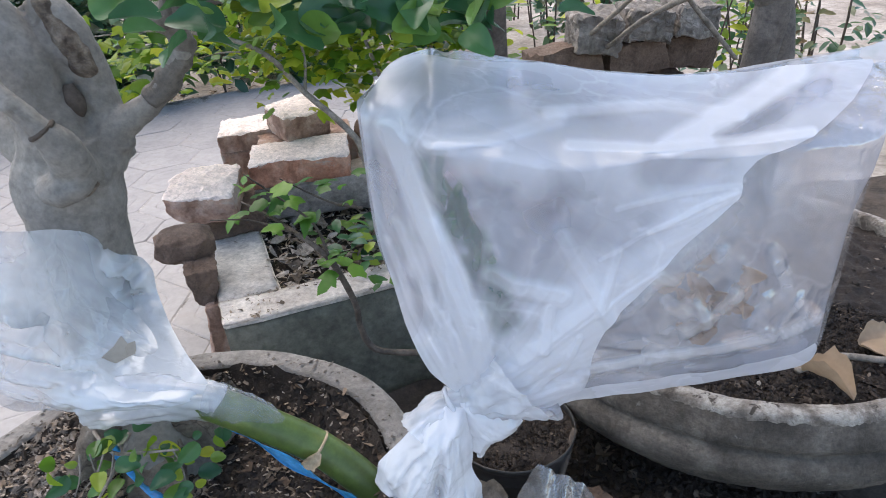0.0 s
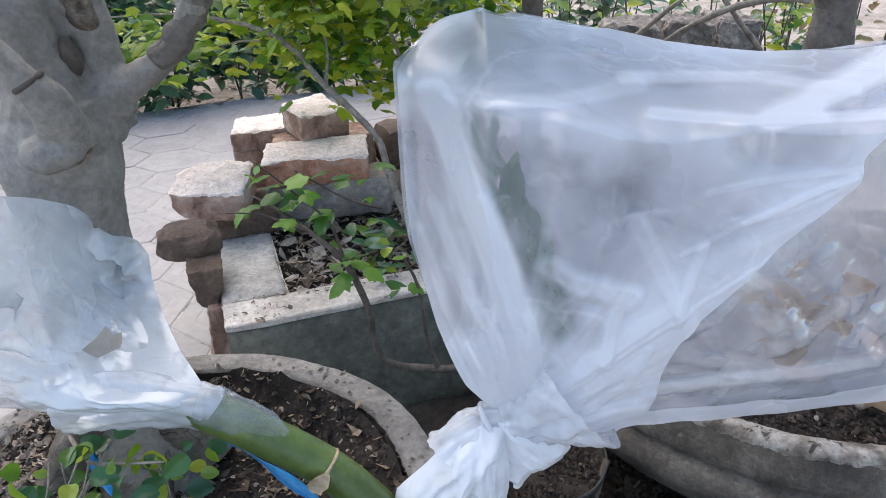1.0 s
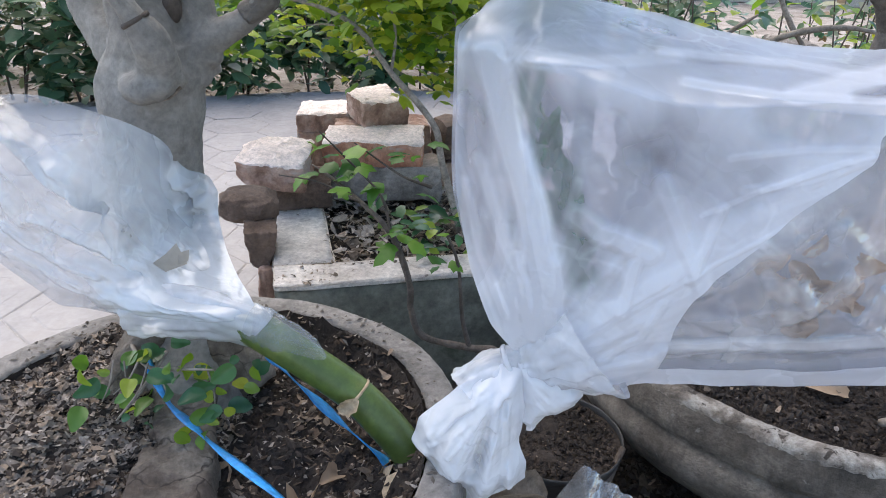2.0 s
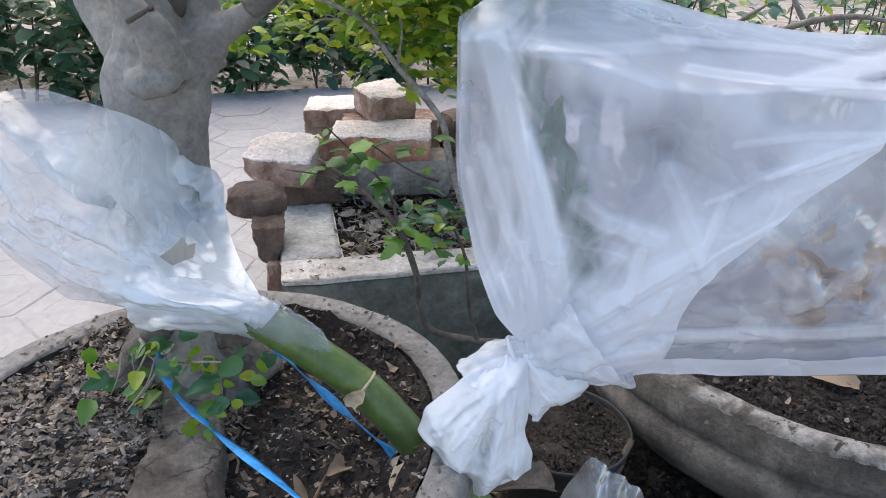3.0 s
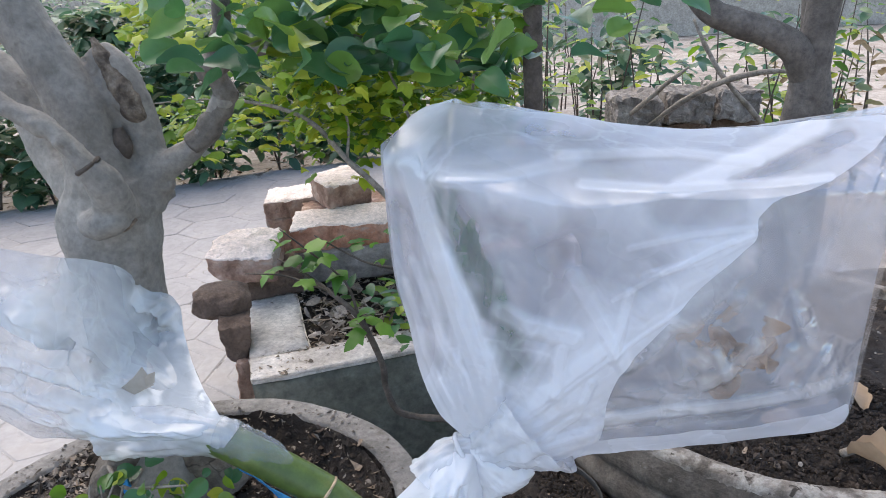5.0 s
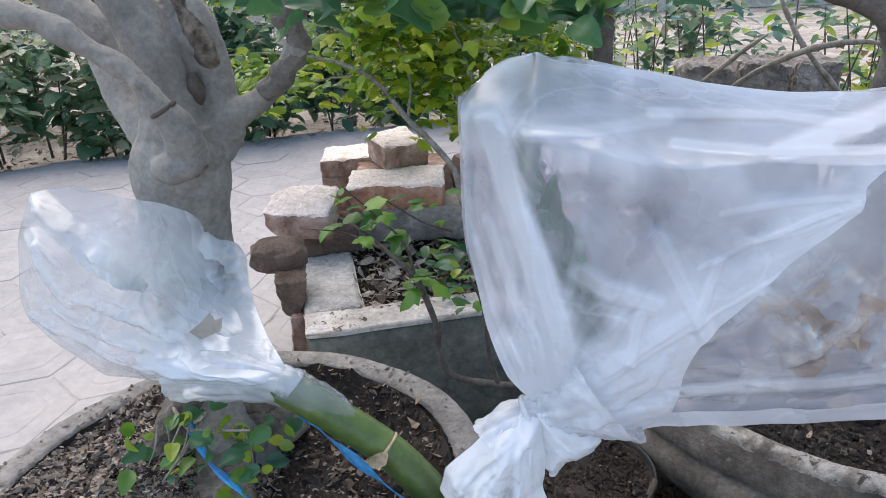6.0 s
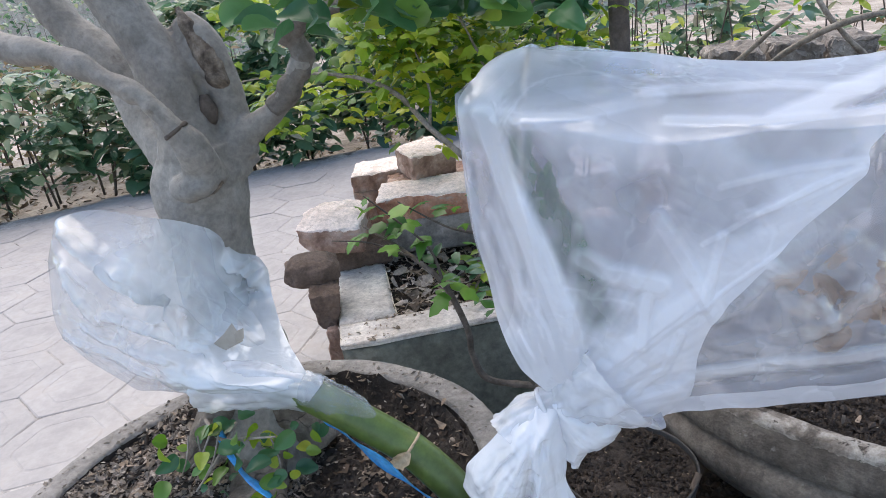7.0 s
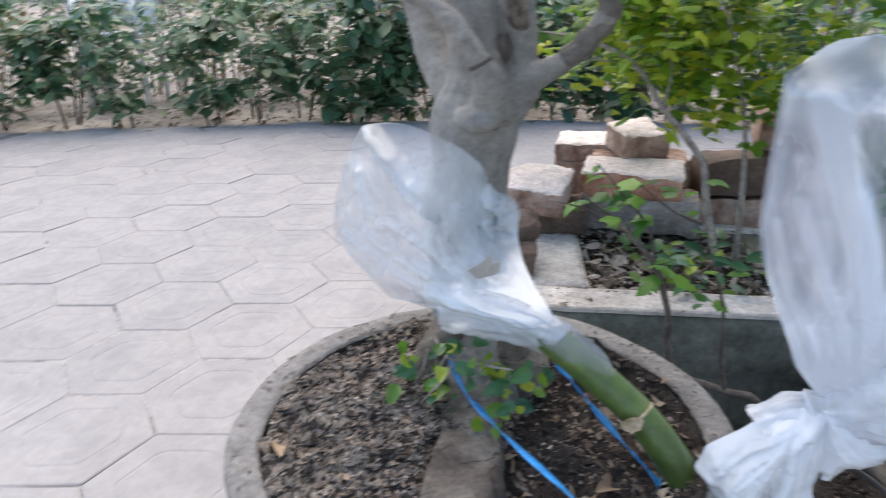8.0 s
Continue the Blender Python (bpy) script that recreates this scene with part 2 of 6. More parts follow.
M_TORN = surface("torn brown wood", [(0.36, (0.07, 0.052, 0.04)), (0.5, (0.17, 0.135, 0.105)), (0.64, (0.30, 0.25, 0.20))], 60, 200, 0.95, 1.0, 0.004, blot=0.5)
M_LIMB = surface("weathered limb bark", [(0.3, (0.085, 0.073, 0.062)), (0.7, (0.20, 0.178, 0.155))], 18, 130, 0.9, 0.8, 0.004, blot=0.4)
M_DARKBARK = surface("dark bark", [(0.3, (0.055, 0.042, 0.033)), (0.7, (0.15, 0.12, 0.10))], 18, 130, 0.9, 0.7, 0.004)
M_TWIG = surface("grey twig bark", [(0.3, (0.16, 0.13, 0.105)), (0.7, (0.36, 0.31, 0.26))], 40, 200, 0.9, 0.4, 0.001)
M_BARK_DIM = surface("dull grey-brown bark", [(0.3, (0.08, 0.066, 0.056)), (0.55, (0.15, 0.125, 0.108)), (0.75, (0.22, 0.19, 0.165))], 14, 120, 0.88, 0.7, 0.004)
M_STEM = surface("green jointed stem", [(0.3, (0.055, 0.088, 0.020)), (0.55, (0.088, 0.130, 0.028)), (0.78, (0.165, 0.185, 0.05))], 14, 60, 0.4, 0.12, 0.001)
M_SHEATH = surface("dry sheath", [(0.3, (0.38, 0.27, 0.16)), (0.7, (0.62, 0.48, 0.33))], 40, 150, 0.85)
M_RIBBON = surface("blue plastic ribbon", [(0.3, (0.02, 0.24, 0.60)), (0.7, (0.04, 0.36, 0.80))], 50, 120, 0.35, 0.2, 0.001)
M_BLACKPOT = surface("black plastic pot", [(0.3, (0.012, 0.012, 0.013)), (0.7, (0.035, 0.034, 0.034))], 20, 80, 0.5, 0.2, 0.001)
M_HEDGE = leafy("hedge leaves", [(0.0, (0.045, 0.115, 0.065)), (0.4, (0.09, 0.19, 0.105)), (0.74, (0.17, 0.28, 0.14)), (0.88, (0.30, 0.34, 0.19)), (1.0, (0.52, 0.46, 0.36))], 0.3, 0.42)
M_DRY = leafy("dry shrub leaves", [(0.0, (0.16, 0.11, 0.06)), (0.5, (0.36, 0.27, 0.16)), (0.8, (0.14, 0.17, 0.05)), (1.0, (0.07, 0.12, 0.04))], 0.7)
M_SAP = leafy("bright green leaves", [(0.0, (0.04, 0.13, 0.02)), (0.5, (0.09, 0.24, 0.03)), (1.0, (0.18, 0.34, 0.04))], 0.4, 0.4)
M_LIME = leafy("lime lobed leaves", [(0.0, (0.06, 0.15, 0.02)), (0.3, (0.14, 0.28, 0.025)), (0.65, (0.30, 0.44, 0.03)), (1.0, (0.52, 0.54, 0.05))], 0.45, 0.5)
M_ROUND = leafy("round leaves", [(0.0, (0.035, 0.12, 0.06)), (0.6, (0.07, 0.19, 0.065)), (0.85, (0.17, 0.31, 0.05)), (1.0, (0.44, 0.50, 0.06))], 0.3, 0.35)
M_DEADLEAF = leafy("dead leaves", [(0.0, (0.34, 0.215, 0.125)), (1.0, (0.55, 0.40, 0.27))], 0.7, 0.2)
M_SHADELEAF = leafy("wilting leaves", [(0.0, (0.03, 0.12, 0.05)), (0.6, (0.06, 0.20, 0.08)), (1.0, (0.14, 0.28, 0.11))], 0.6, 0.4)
M_PALELEAF = leafy("pale leaf", [(0.0, (0.42, 0.37, 0.31)), (1.0, (0.50, 0.45, 0.39))], 0.8, 0.3)
M_FILM = polythene("milky polythene", 0.0, (0.82, 0.83, 0.87), 0.20, 10.0, 13.0, 0.45, 0.26, 0.14, 0.9, pass_tint=(0.90, 0.905, 0.96))
M_FILM_BACK = polythene("hazy polythene", 0.40, (0.74, 0.75, 0.79), 0.25, 9.0, 16.0, 0.4, 0.3, 0.12, 0.6)
M_FILM_THIN = polythene("thin crumpled polythene", 0.0, (0.75, 0.78, 0.81), 0.30, 13.0, 17.0, 1.2, 0.13, 0.05, 1.5, 0.3, facet_haze=0.16, glare=0.32)
M_FILM_CLEAR = polythene("clear polythene", 0.0, (0.79, 0.81, 0.85), 0.30, 16.0, 20.0, 0.9, 0.18, 0.06, 1.2, glare=0.25, pass_tint=(0.90, 0.905, 0.96))
M_FILM_SCRAP = polythene("torn clear film", -0.12, (0.76, 0.77, 0.78), 0.3, 20.0, 24.0, 1.0, 0.2, 0.12, 1.2, glare=0.3)
M_FILM_DENSE = polythene("bunched polythene", 0.62, (0.89, 0.90, 0.93), 0.35, 24.0, 22.0, 0.4, 0.24, 0.1, 1.2, glare=0.3)
M_FILM_SKIRT = polythene("see-through skirt film", 0.24, (0.76, 0.79, 0.84), 0.2, 24.0, 40.0, 0.3, 0.18, 0.1, 1.2)
M_WHITE = surface("white plastic", [(0.3, (0.72, 0.72, 0.71)), (0.7, (0.8, 0.8, 0.79))], 4, 40, 0.4, 0.1, 0.001)
M_WALL = surface("pale wall", [(0.3, (0.30, 0.275, 0.24)), (0.7, (0.42, 0.39, 0.345))], 1.5, 30, 0.9)


# ---- mesh helpers ----
def part(name, bm, material, parent=None, label=""):
    """Links a bmesh as one mesh object, under a thing or a part."""
    me = bpy.data.meshes.new(name)
    bm.to_mesh(me)
    bm.free()
    me.materials.append(material)
    ob = new(name, me)
    ob.parent = parent
    return tagged(ob, label)


def from_lists(name, verts, faces, material, parent=None, label="", smooth=False):
    me = bpy.data.meshes.new(name)
    me.from_pydata(verts, [], faces)
    me.materials.append(material)
    if smooth:
        me.shade_smooth()
    ob = new(name, me)
    ob.parent = parent
    return tagged(ob, label)


def thing(name, at, label, category, group="", kind=""):
    """An Empty at a thing's base that carries its parts."""
    ob = new(name)
    ob.location, ob.empty_display_size = at, 0.05
    return tagged(ob, label, category, group, kind)


def under(ob, parent):
    """Puts a mesh in world coordinates under its thing without moving it."""
    ob.parent = parent
    m = Matrix.Translation(parent.location)
    if parent.parent:
        m = Matrix.Translation(parent.parent.location) @ m
    ob.matrix_parent_inverse = m.inverted()
    return ob


def regroup(owner, host, names):
    """Moves small pieces of a thing one level down, under the part that carries them."""
    home = [c for c in owner.children if c.name.split(".")[0] == host][0]
    for c in list(owner.children):
        if c.name.split(".")[0] in names:
            c.parent, c.matrix_parent_inverse = home, Matrix.Identity(4)


def smooth_path(points, steps):
    """Catmull-Rom through rows of numbers."""
    p = [np.array(q, float) for q in points]
    p = [2 * p[0] - p[1]] + p + [2 * p[-1] - p[-2]]
    out = []
    for i in range(1, len(p) - 2):
        for k in range(steps):
            t = k / steps
            out.append(0.5 * (2 * p[i] + (p[i + 1] - p[i - 1]) * t + (2 * p[i - 1] - 5 * p[i] + 4 * p[i + 1] - p[i + 2]) * t * t
                              + (3 * p[i] - p[i - 1] - 3 * p[i + 1] + p[i + 2]) * t ** 3))
    return out + [p[-2]]


def tube_lists(rows, sides=10, steps=5, rough=0.0, scale=12.0):
    """A tapered tube through rows of x, y, z, radius; returns verts and faces."""
    pts = smooth_path(rows, steps)
    verts, faces = [], []
    up = Vector((0.31, 0.87, 0.38)).normalized()
    for i, q in enumerate(pts):
        c = Vector(q[:3])
        a, b = pts[max(i - 1, 0)], pts[min(i + 1, len(pts) - 1)]
        d = (Vector(b[:3]) - Vector(a[:3])).normalized()
        side = d.cross(up).normalized()
        other = d.cross(side)
        for k in range(sides):
            w = 2 * math.pi * k / sides
            n = side * math.cos(w) + other * math.sin(w)
            r = max(q[3], 0.0004)
            if rough:
                r *= 1 + rough * noise.noise((c + n * r) * scale)
            verts.append(tuple(c + n * r))
        if i:
            o = (i - 1) * sides
            faces += [(o + k, o + (k + 1) % sides, o + sides + (k + 1) % sides, o + sides + k) for k in range(sides)]
    faces.append(tuple(range(sides - 1, -1, -1)))
    faces.append(tuple(len(verts) - sides + k for k in range(sides)))
    return verts, faces


def tube(name, rows, material, parent=None, label="", sides=10, steps=5, rough=0.0, scale=12.0):
    v, f = tube_lists(rows, sides, steps, rough, scale)
    return from_lists(name, v, f, material, parent, label, True)


class Leaves:
    """Collects leaf blades into one mesh."""

    def __init__(self):
        self.v, self.f = [], []

    def blade(self, at, along, face, length, width, curl=0.2, fold=0.25):
        along = Vector(along).normalized()
        side = along.cross(Vector(face)).normalized()
        up = side.cross(along)
        o, at = len(self.v), Vector(at)
        for s, w in ((0.0, 0.0), (0.3, 0.85), (0.68, 0.8), (1.0, 0.0)):
            mid = at + along * (length * s) - up * (curl * length * s * s)
            if w == 0.0:
                self.v.append(tuple(mid))
            else:
                for k in (-1, 0, 1):
                    self.v.append(tuple(mid + side * (k * w * width / 2) + up * (abs(k) * fold * width * w / 2)))
        self.f += [(o, o + 1, o + 2), (o, o + 2, o + 3), (o + 1, o + 4, o + 5, o + 2), (o + 2, o + 5, o + 6, o + 3), (o + 4, o + 7, o + 5), (o + 5, o + 7, o + 6)]

    def flake(self, at, along, face, length, width, rng):
        """A torn, curled scrap of dry leaf with an uneven outline."""
        along = Vector(along).normalized()
        side = along.cross(Vector(face)).normalized()
        up = side.cross(along)
        o, at = len(self.v), Vector(at)
        n = rng.choice((5, 6, 7))
        bend, twist = rng.uniform(-1.1, 1.4), rng.uniform(-0.8, 0.8)
        self.v.append(tuple(at + up * length * rng.uniform(-0.05, 0.1)))
        for k in range(n):
            w = 2 * math.pi * (k + rng.uniform(-0.35, 0.35)) / n
            r = rng.uniform(0.45, 1.15)
            a, b = r * math.cos(w) * length / 2, r * math.sin(w) * width / 2
            lift = bend * a * a / length + twist * a * b / length + rng.uniform(-0.06, 0.06) * length
            self.v.append(tuple(at + along * a + side * b + up * lift))
        self.f += [(o, o + 1 + k, o + 1 + (k + 1) % n) for k in range(n)]

    def dry_leaf(self, at, along, face, length, width, rng, curl=0.9):
        """A whole withered leaf: uneven rim, rolled sides, wavy blade."""
        along = Vector(along).normalized()
        side = along.cross(Vector(face)).normalized()
        up = side.cross(along)
        o, at = len(self.v), Vector(at)
        nl, nw, ph = 9, 7, rng.uniform(0, 9)
        roll = rng.uniform(0.5, 1.3) * curl
        for i in range(nl):
            s = i / (nl - 1)
            half = width / 2 * (math.sin(math.pi * min(1.0, 0.06 + 0.90 * s)) ** 0.7) * (1 + 0.28 * noise.noise(Vector((s * 5, ph, 0))))
            for j in range(nw):
                t = j / (nw - 1) * 2 - 1
                h = half * (1 + 0.25 * noise.noise(Vector((s * 7, ph, t * 2))))
                q = at + along * (length * s) + side * (h * math.sin(t * 1.25) / math.sin(1.25))
                q += up * (roll * h * (1 - math.cos(t * 1.25)) - curl * 0.35 * length * (s - 0.4) ** 2 + 0.10 * width * noise.noise(Vector((s * 4, t * 2.5, ph))))
                self.v.append(tuple(q))
        for i in range(nl - 1):
            q = o + i * nw
            self.f += [(q + j, q + j + 1, q + nw + j + 1, q + nw + j) for j in range(nw - 1)]

    def lobed(self, at, along, face, size):
        along = Vector(along).normalized()
        side = along.cross(Vector(face)).normalized()
        up = side.cross(along)
        o, at = len(self.v), Vector(at)
        self.v.append(tuple(at + along * size * 0.35))
        ring = [(-180, 0.32), (-128, 0.42), (-105, 0.36), (-66, 0.55), (-42, 0.43), (-20, 0.58), (0, 0.78), (20, 0.58), (42, 0.43), (66, 0.55), (105, 0.36), (128, 0.42)]
        for a, r in ring:
            w = radians(a + random.uniform(-6, 6))
            r *= size * random.uniform(0.85, 1.15)
            self.v.append(tuple(at + along * (size * 0.35 + r * math.cos(w)) + side * r * 0.85 * math.sin(w) - up * (r * r / size * 0.5 + size * random.uniform(-0.04, 0.04))))
        n = len(ring)
        self.f += [(o, o + 1 + k, o + 1 + (k + 1) % n) for k in range(n)]

    def disc(self, at, along, face, size):
        """A nearly round, slightly cupped leaf."""
        along = Vector(along).normalized()
        side = along.cross(Vector(face)).normalized()
        up = side.cross(along)
        o, at = len(self.v), Vector(at)
        self.v.append(tuple(at + along * size * 0.5 - up * size * 0.05))
        n = 22
        for k in range(n):
            w = 2 * math.pi * k / n + math.pi
            r = size * (0.5 + 0.02 * math.cos(3 * w))
            c = math.cos(w)
            self.v.append(tuple(at + along * (size * 0.5 + r * c * (1.12 if c > 0.9 else 1.0)) + side * r * (0.72 - 0.08 * c) * math.sin(w) + up * size * (0.012 * math.sin(5 * w + o) + 0.12 * abs(math.sin(w)) - 0.12 * c * c)))
        self.f += [(o, o + 1 + k, o + 1 + (k + 1) % n) for k in range(n)]

    def put(self, name, material, parent=None, label=""):
        return from_lists(name, self.v, self.f, material, parent, label, True)


def some_way(rng, low=-0.3, high=0.8):
    w = rng.uniform(0, 2 * math.pi)
    z = rng.uniform(low, high)
    c = math.sqrt(max(1 - z * z, 0.05))
    return Vector((c * math.cos(w), c * math.sin(w), z))


def lathe(name, profile, material, parent=None, label="", sides=72, rough=0.0, seed=0.0, centre=(0, 0, 0), closed=True, fine=0.0):
    """A turned body from rows of radius and height."""
    verts, faces = [], []
    for r, z in profile:
        for k in range(sides):
            w = 2 * math.pi * k / sides
            d = 1 + rough * noise.noise(Vector((math.cos(w) * 3 + seed, math.sin(w) * 3, z * 14)))
            d += fine / r * (noise.fractal(Vector((math.cos(w) * r * 80, math.sin(w) * r * 80, z * 80 + seed)), 0.8, 2.0, 4))
            verts.append((centre[0] + r * d * math.cos(w), centre[1] + r * d * math.sin(w), centre[2] + z + rough * 0.12 * noise.noise(Vector((math.cos(w) * 5, math.sin(w) * 5 + seed, r * 9)))))
    for i in range(len(profile) - 1):
        o = i * sides
        faces += [(o + k, o + (k + 1) % sides, o + sides + (k + 1) % sides, o + sides + k) for k in range(sides)]
    if closed:
        faces.append(tuple(range(sides - 1, -1, -1)))
    return from_lists(name, verts, faces, material, parent, label, True)


def soil_disc(name, centre, radius, height, material, parent=None, label="", lump=0.012, rings=26, sides=72, scale=16.0, mound=0.0):
    verts, faces = [(centre[0], centre[1], height + mound)], []
    for i in range(1, rings + 1):
        r = radius * i / rings
        for k in range(sides):
            w = 2 * math.pi * k / sides
            x, y = centre[0] + r * math.cos(w), centre[1] + r * math.sin(w)
            h = lump * (noise.fractal(Vector((x, y, 0.3)) * scale, 0.7, 2.0, 4) + 0.3) + mound * (1 - (i / rings) ** 2)
            verts.append((x, y, height + h))
    faces += [(0, 1 + k, 1 + (k + 1) % sides) for k in range(sides)]
    for i in range(rings - 1):
        o = 1 + i * sides
        faces += [(o + k, o + sides + k, o + sides + (k + 1) % sides, o + (k + 1) % sides) for k in range(sides)]
    return from_lists(name, verts, faces, material, parent, label, True)


def litter(name, spots, material, label, size=(0.008, 0.03), parent=None):
    """Curled dry flakes lying about at the spots given."""
    rng = random.Random(len(spots))
    lv = Leaves()
    for x, y, z in spots:
        along = Vector((rng.uniform(-1, 1), rng.uniform(-1, 1), rng.uniform(-0.25, 0.35)))
        s = size[0] + (size[1] - size[0]) * rng.random() ** 2
        lv.flake((x, y, z + 0.002), along, (rng.uniform(-0.6, 0.6), rng.uniform(-0.6, 0.6), 1), s, s * rng.choice((0.18, 0.35, 0.5, 0.8)) * rng.uniform(0.7, 1.2), rng)
    ob = from_lists(name, lv.v, lv.f, material, parent, smooth=True)
    return tagged(ob, label, "litter", kind="stuff") if not parent else tagged(ob, label, kind="stuff")


def boulder(name, size, material, at, turn, label, category, group, seed=0.0, rough=0.34):
    """A rounded stone."""
    bm = bmesh.new()
    bmesh.ops.create_icosphere(bm, subdivisions=4, radius=0.5)
    for v in bm.verts:
        n = v.co.normalized()
        r = 1 + rough * noise.noise(n * 1.6 + Vector((seed, 0, 0))) + rough * 0.5 * noise.noise(n * 3.6 + Vector((0, seed, 0))) + rough * 0.15 * noise.noise(n * 14)
        q = n * r * 0.5
        v.co = Vector((math.copysign(abs(2 * q.x) ** 0.62 / 2, q.x) * size[0], math.copysign(abs(2 * q.y) ** 0.62 / 2, q.y) * size[1], math.copysign(abs(2 * q.z) ** 0.62 / 2, q.z) * size[2]))
    for f in bm.faces:
        f.smooth = True
    ob = part(name, bm, material)
    ob.matrix_world = pose(*at, *turn)
    return tagged(ob, label, category, group)


def crumbs(name, spots, material, label, size=(0.002, 0.006)):
    """Small angular crumbs of soil and chaff."""
    rng = random.Random(len(spots) + 7)
    verts, faces = [], []
    for x, y, z in spots:
        o = len(verts)
        s = size[0] + (size[1] - size[0]) * rng.random() ** 2.5
        a = rng.uniform(0, 6.3)
        long = s * rng.choice((1.0, 1.3, 2.4))
        ca, sa = math.cos(a), math.sin(a)
        for dx, dy, dz in ((long, 0, 0), (0, s, 0.1 * s), (-long, 0, 0), (0, -s, 0), (0.2 * s, 0.1 * s, s * 0.9), (0, 0, -s * 0.6)):
            dx, dy, dz = dx * rng.uniform(0.6, 1.2), dy * rng.uniform(0.6, 1.2), dz * rng.uniform(0.5, 1.2)
            verts.append((x + dx * ca - dy * sa, y + dx * sa + dy * ca, z + dz))
        faces += [(o, o + 1, o + 4), (o + 1, o + 2, o + 4), (o + 2, o + 3, o + 4), (o + 3, o, o + 4), (o + 1, o, o + 5), (o + 2, o + 1, o + 5), (o + 3, o + 2, o + 5), (o, o + 3, o + 5)]
    return tagged(from_lists(name, verts, faces, material), label, "litter", kind="stuff")


def chunk(name, size, material, at, turn=(0, 0, 0), label="", category="brick", group="", cuts=19, rough=0.012, seed=0.0, chip=0.25, top=None, point=0.0, taper=0.0):
    """A worn, chipped block; top: a crust material, painted paler for light from above, on its upper faces."""
    bm = bmesh.new()
    bmesh.ops.create_cube(bm, size=1.0)
    bmesh.ops.subdivide_edges(bm, edges=bm.edges[:], cuts=cuts, use_grid_fill=True)
    sx, sy, sz = size
    for f in bm.faces:
        c = f.calc_center_median()
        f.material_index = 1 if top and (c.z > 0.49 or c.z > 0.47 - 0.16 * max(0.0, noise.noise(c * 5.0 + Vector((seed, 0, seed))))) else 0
    for v in bm.verts:
        p = Vector((v.co.x * sx * (1 - taper * (0.5 - v.co.z)), v.co.y * sy, v.co.z * sz))
        far = sum(1 for c in v.co if abs(c) > 0.49)
        n = noise.noise_vector(p * 22 + Vector((seed, seed * 1.7, 0)))
        big = noise.noise(p * 9 + Vector((seed * 2.3, 0, seed)))
        if far > 1:
            p *= 1 - 0.025 * (far - 1) - chip * 0.30 * max(0.0, big)
        elif far:
            p *= 1 - chip * 0.12 * max(0.0, big)
        if point and p.x < 0:
            k = (-2 * p.x / sx) ** 2 * point
            p.y, p.z = p.y * (1 - k) - sy * 0.25 * k, p.z * (1 - k) + sz * 0.4 * k
        p += noise.noise_vector(p * 8 + Vector((seed * 3.1, seed, 0))) * rough * 1.1
        v.co = p + n * rough * 0.5 + noise.noise_vector(p * 60 + Vector((0, seed, 0))) * rough * 0.55 + noise.noise_vector(p * 140) * rough * 0.35
    me = bpy.data.meshes.new(name)
    bm.normal_update()
    me.materials.append(material)
    if top:
        me.materials.append(top)
    bm.to_mesh(me)
    bm.free()
    me.shade_smooth()
    me.set_sharp_from_angle(angle=radians(32))
    ob = new(name, me)
    ob.matrix_world = pose(*at, *turn)
    return tagged(ob, label, category, group)


# ---- ground ----
def sheet(name, corners, z, material, label, kind="structure", cell=0.0, lump=0.0):
    bm = bmesh.new()
    if cell:
        (x0, y0), (x1, y1) = corners
        nx, ny = int((x1 - x0) / cell), int((y1 - y0) / cell)
        grid = [[bm.verts.new((x0 + (x1 - x0) * i / nx, y0 + (y1 - y0) * j / ny, 0)) for i in range(nx + 1)] for j in range(ny + 1)]
        for row in grid:
            for v in row:
                v.co.z = z + lump * noise.fractal(Vector((v.co.x, v.co.y, 0)) * 7, 0.7, 2, 4)
        for j in range(ny):
            for i in range(nx):
                bm.faces.new((grid[j][i], grid[j][i + 1], grid[j + 1][i + 1], grid[j + 1][i]))
    else:
        bm.faces.new([bm.verts.new((x, y, z)) for x, y in corners])
    return tagged(part(name, bm, material), label, "ground", kind=kind)


ground = sheet("ground", [(-900, -900), (900, -900), (900, 900), (-900, 900)], -0.06, M_EARTH, "pale dusty earth reaching far beyond the garden")

# The paving's far edge follows the hedge.
HEDGE = [(-6.2, -0.6), (-4.75, 1.35), (-3.9, 2.17), (-3.13, 2.72), (-2.33, 3.25), (-1.3, 3.80), (-0.3, 4.12), (1.2, 4.4)]


def hedge_y(x):
    for (xa, ya), (xb, yb) in zip(HEDGE, HEDGE[1:]):
        if xa <= x <= xb:
            return ya + (yb - ya) * (x - xa) / (xb - xa)
    return -9.0 if x < HEDGE[0][0] else HEDGE[-1][1]


base = sheet("pavement", [(-6.2, -2.5)] + [p for p in HEDGE] + [(1.2, -2.5)], -0.0021, M_JOINT, "sand bed under the pale interlocking pavers")
sheet("ground_bed", [(-0.42, 0.25), (2.6, 2.02)], 0.004, M_BED, "dark bare soil between pots and planter", cell=0.04, lump=0.012)
# Added dark sheet so the bag's clear parts show a darker ground.
sheet("ground_bed", [(-0.42, 2.02), (0.40, 2.9)], 0.004, M_BED, "dark sheet added behind the planter to darken the view through the bag", cell=0.04, lump=0.012)

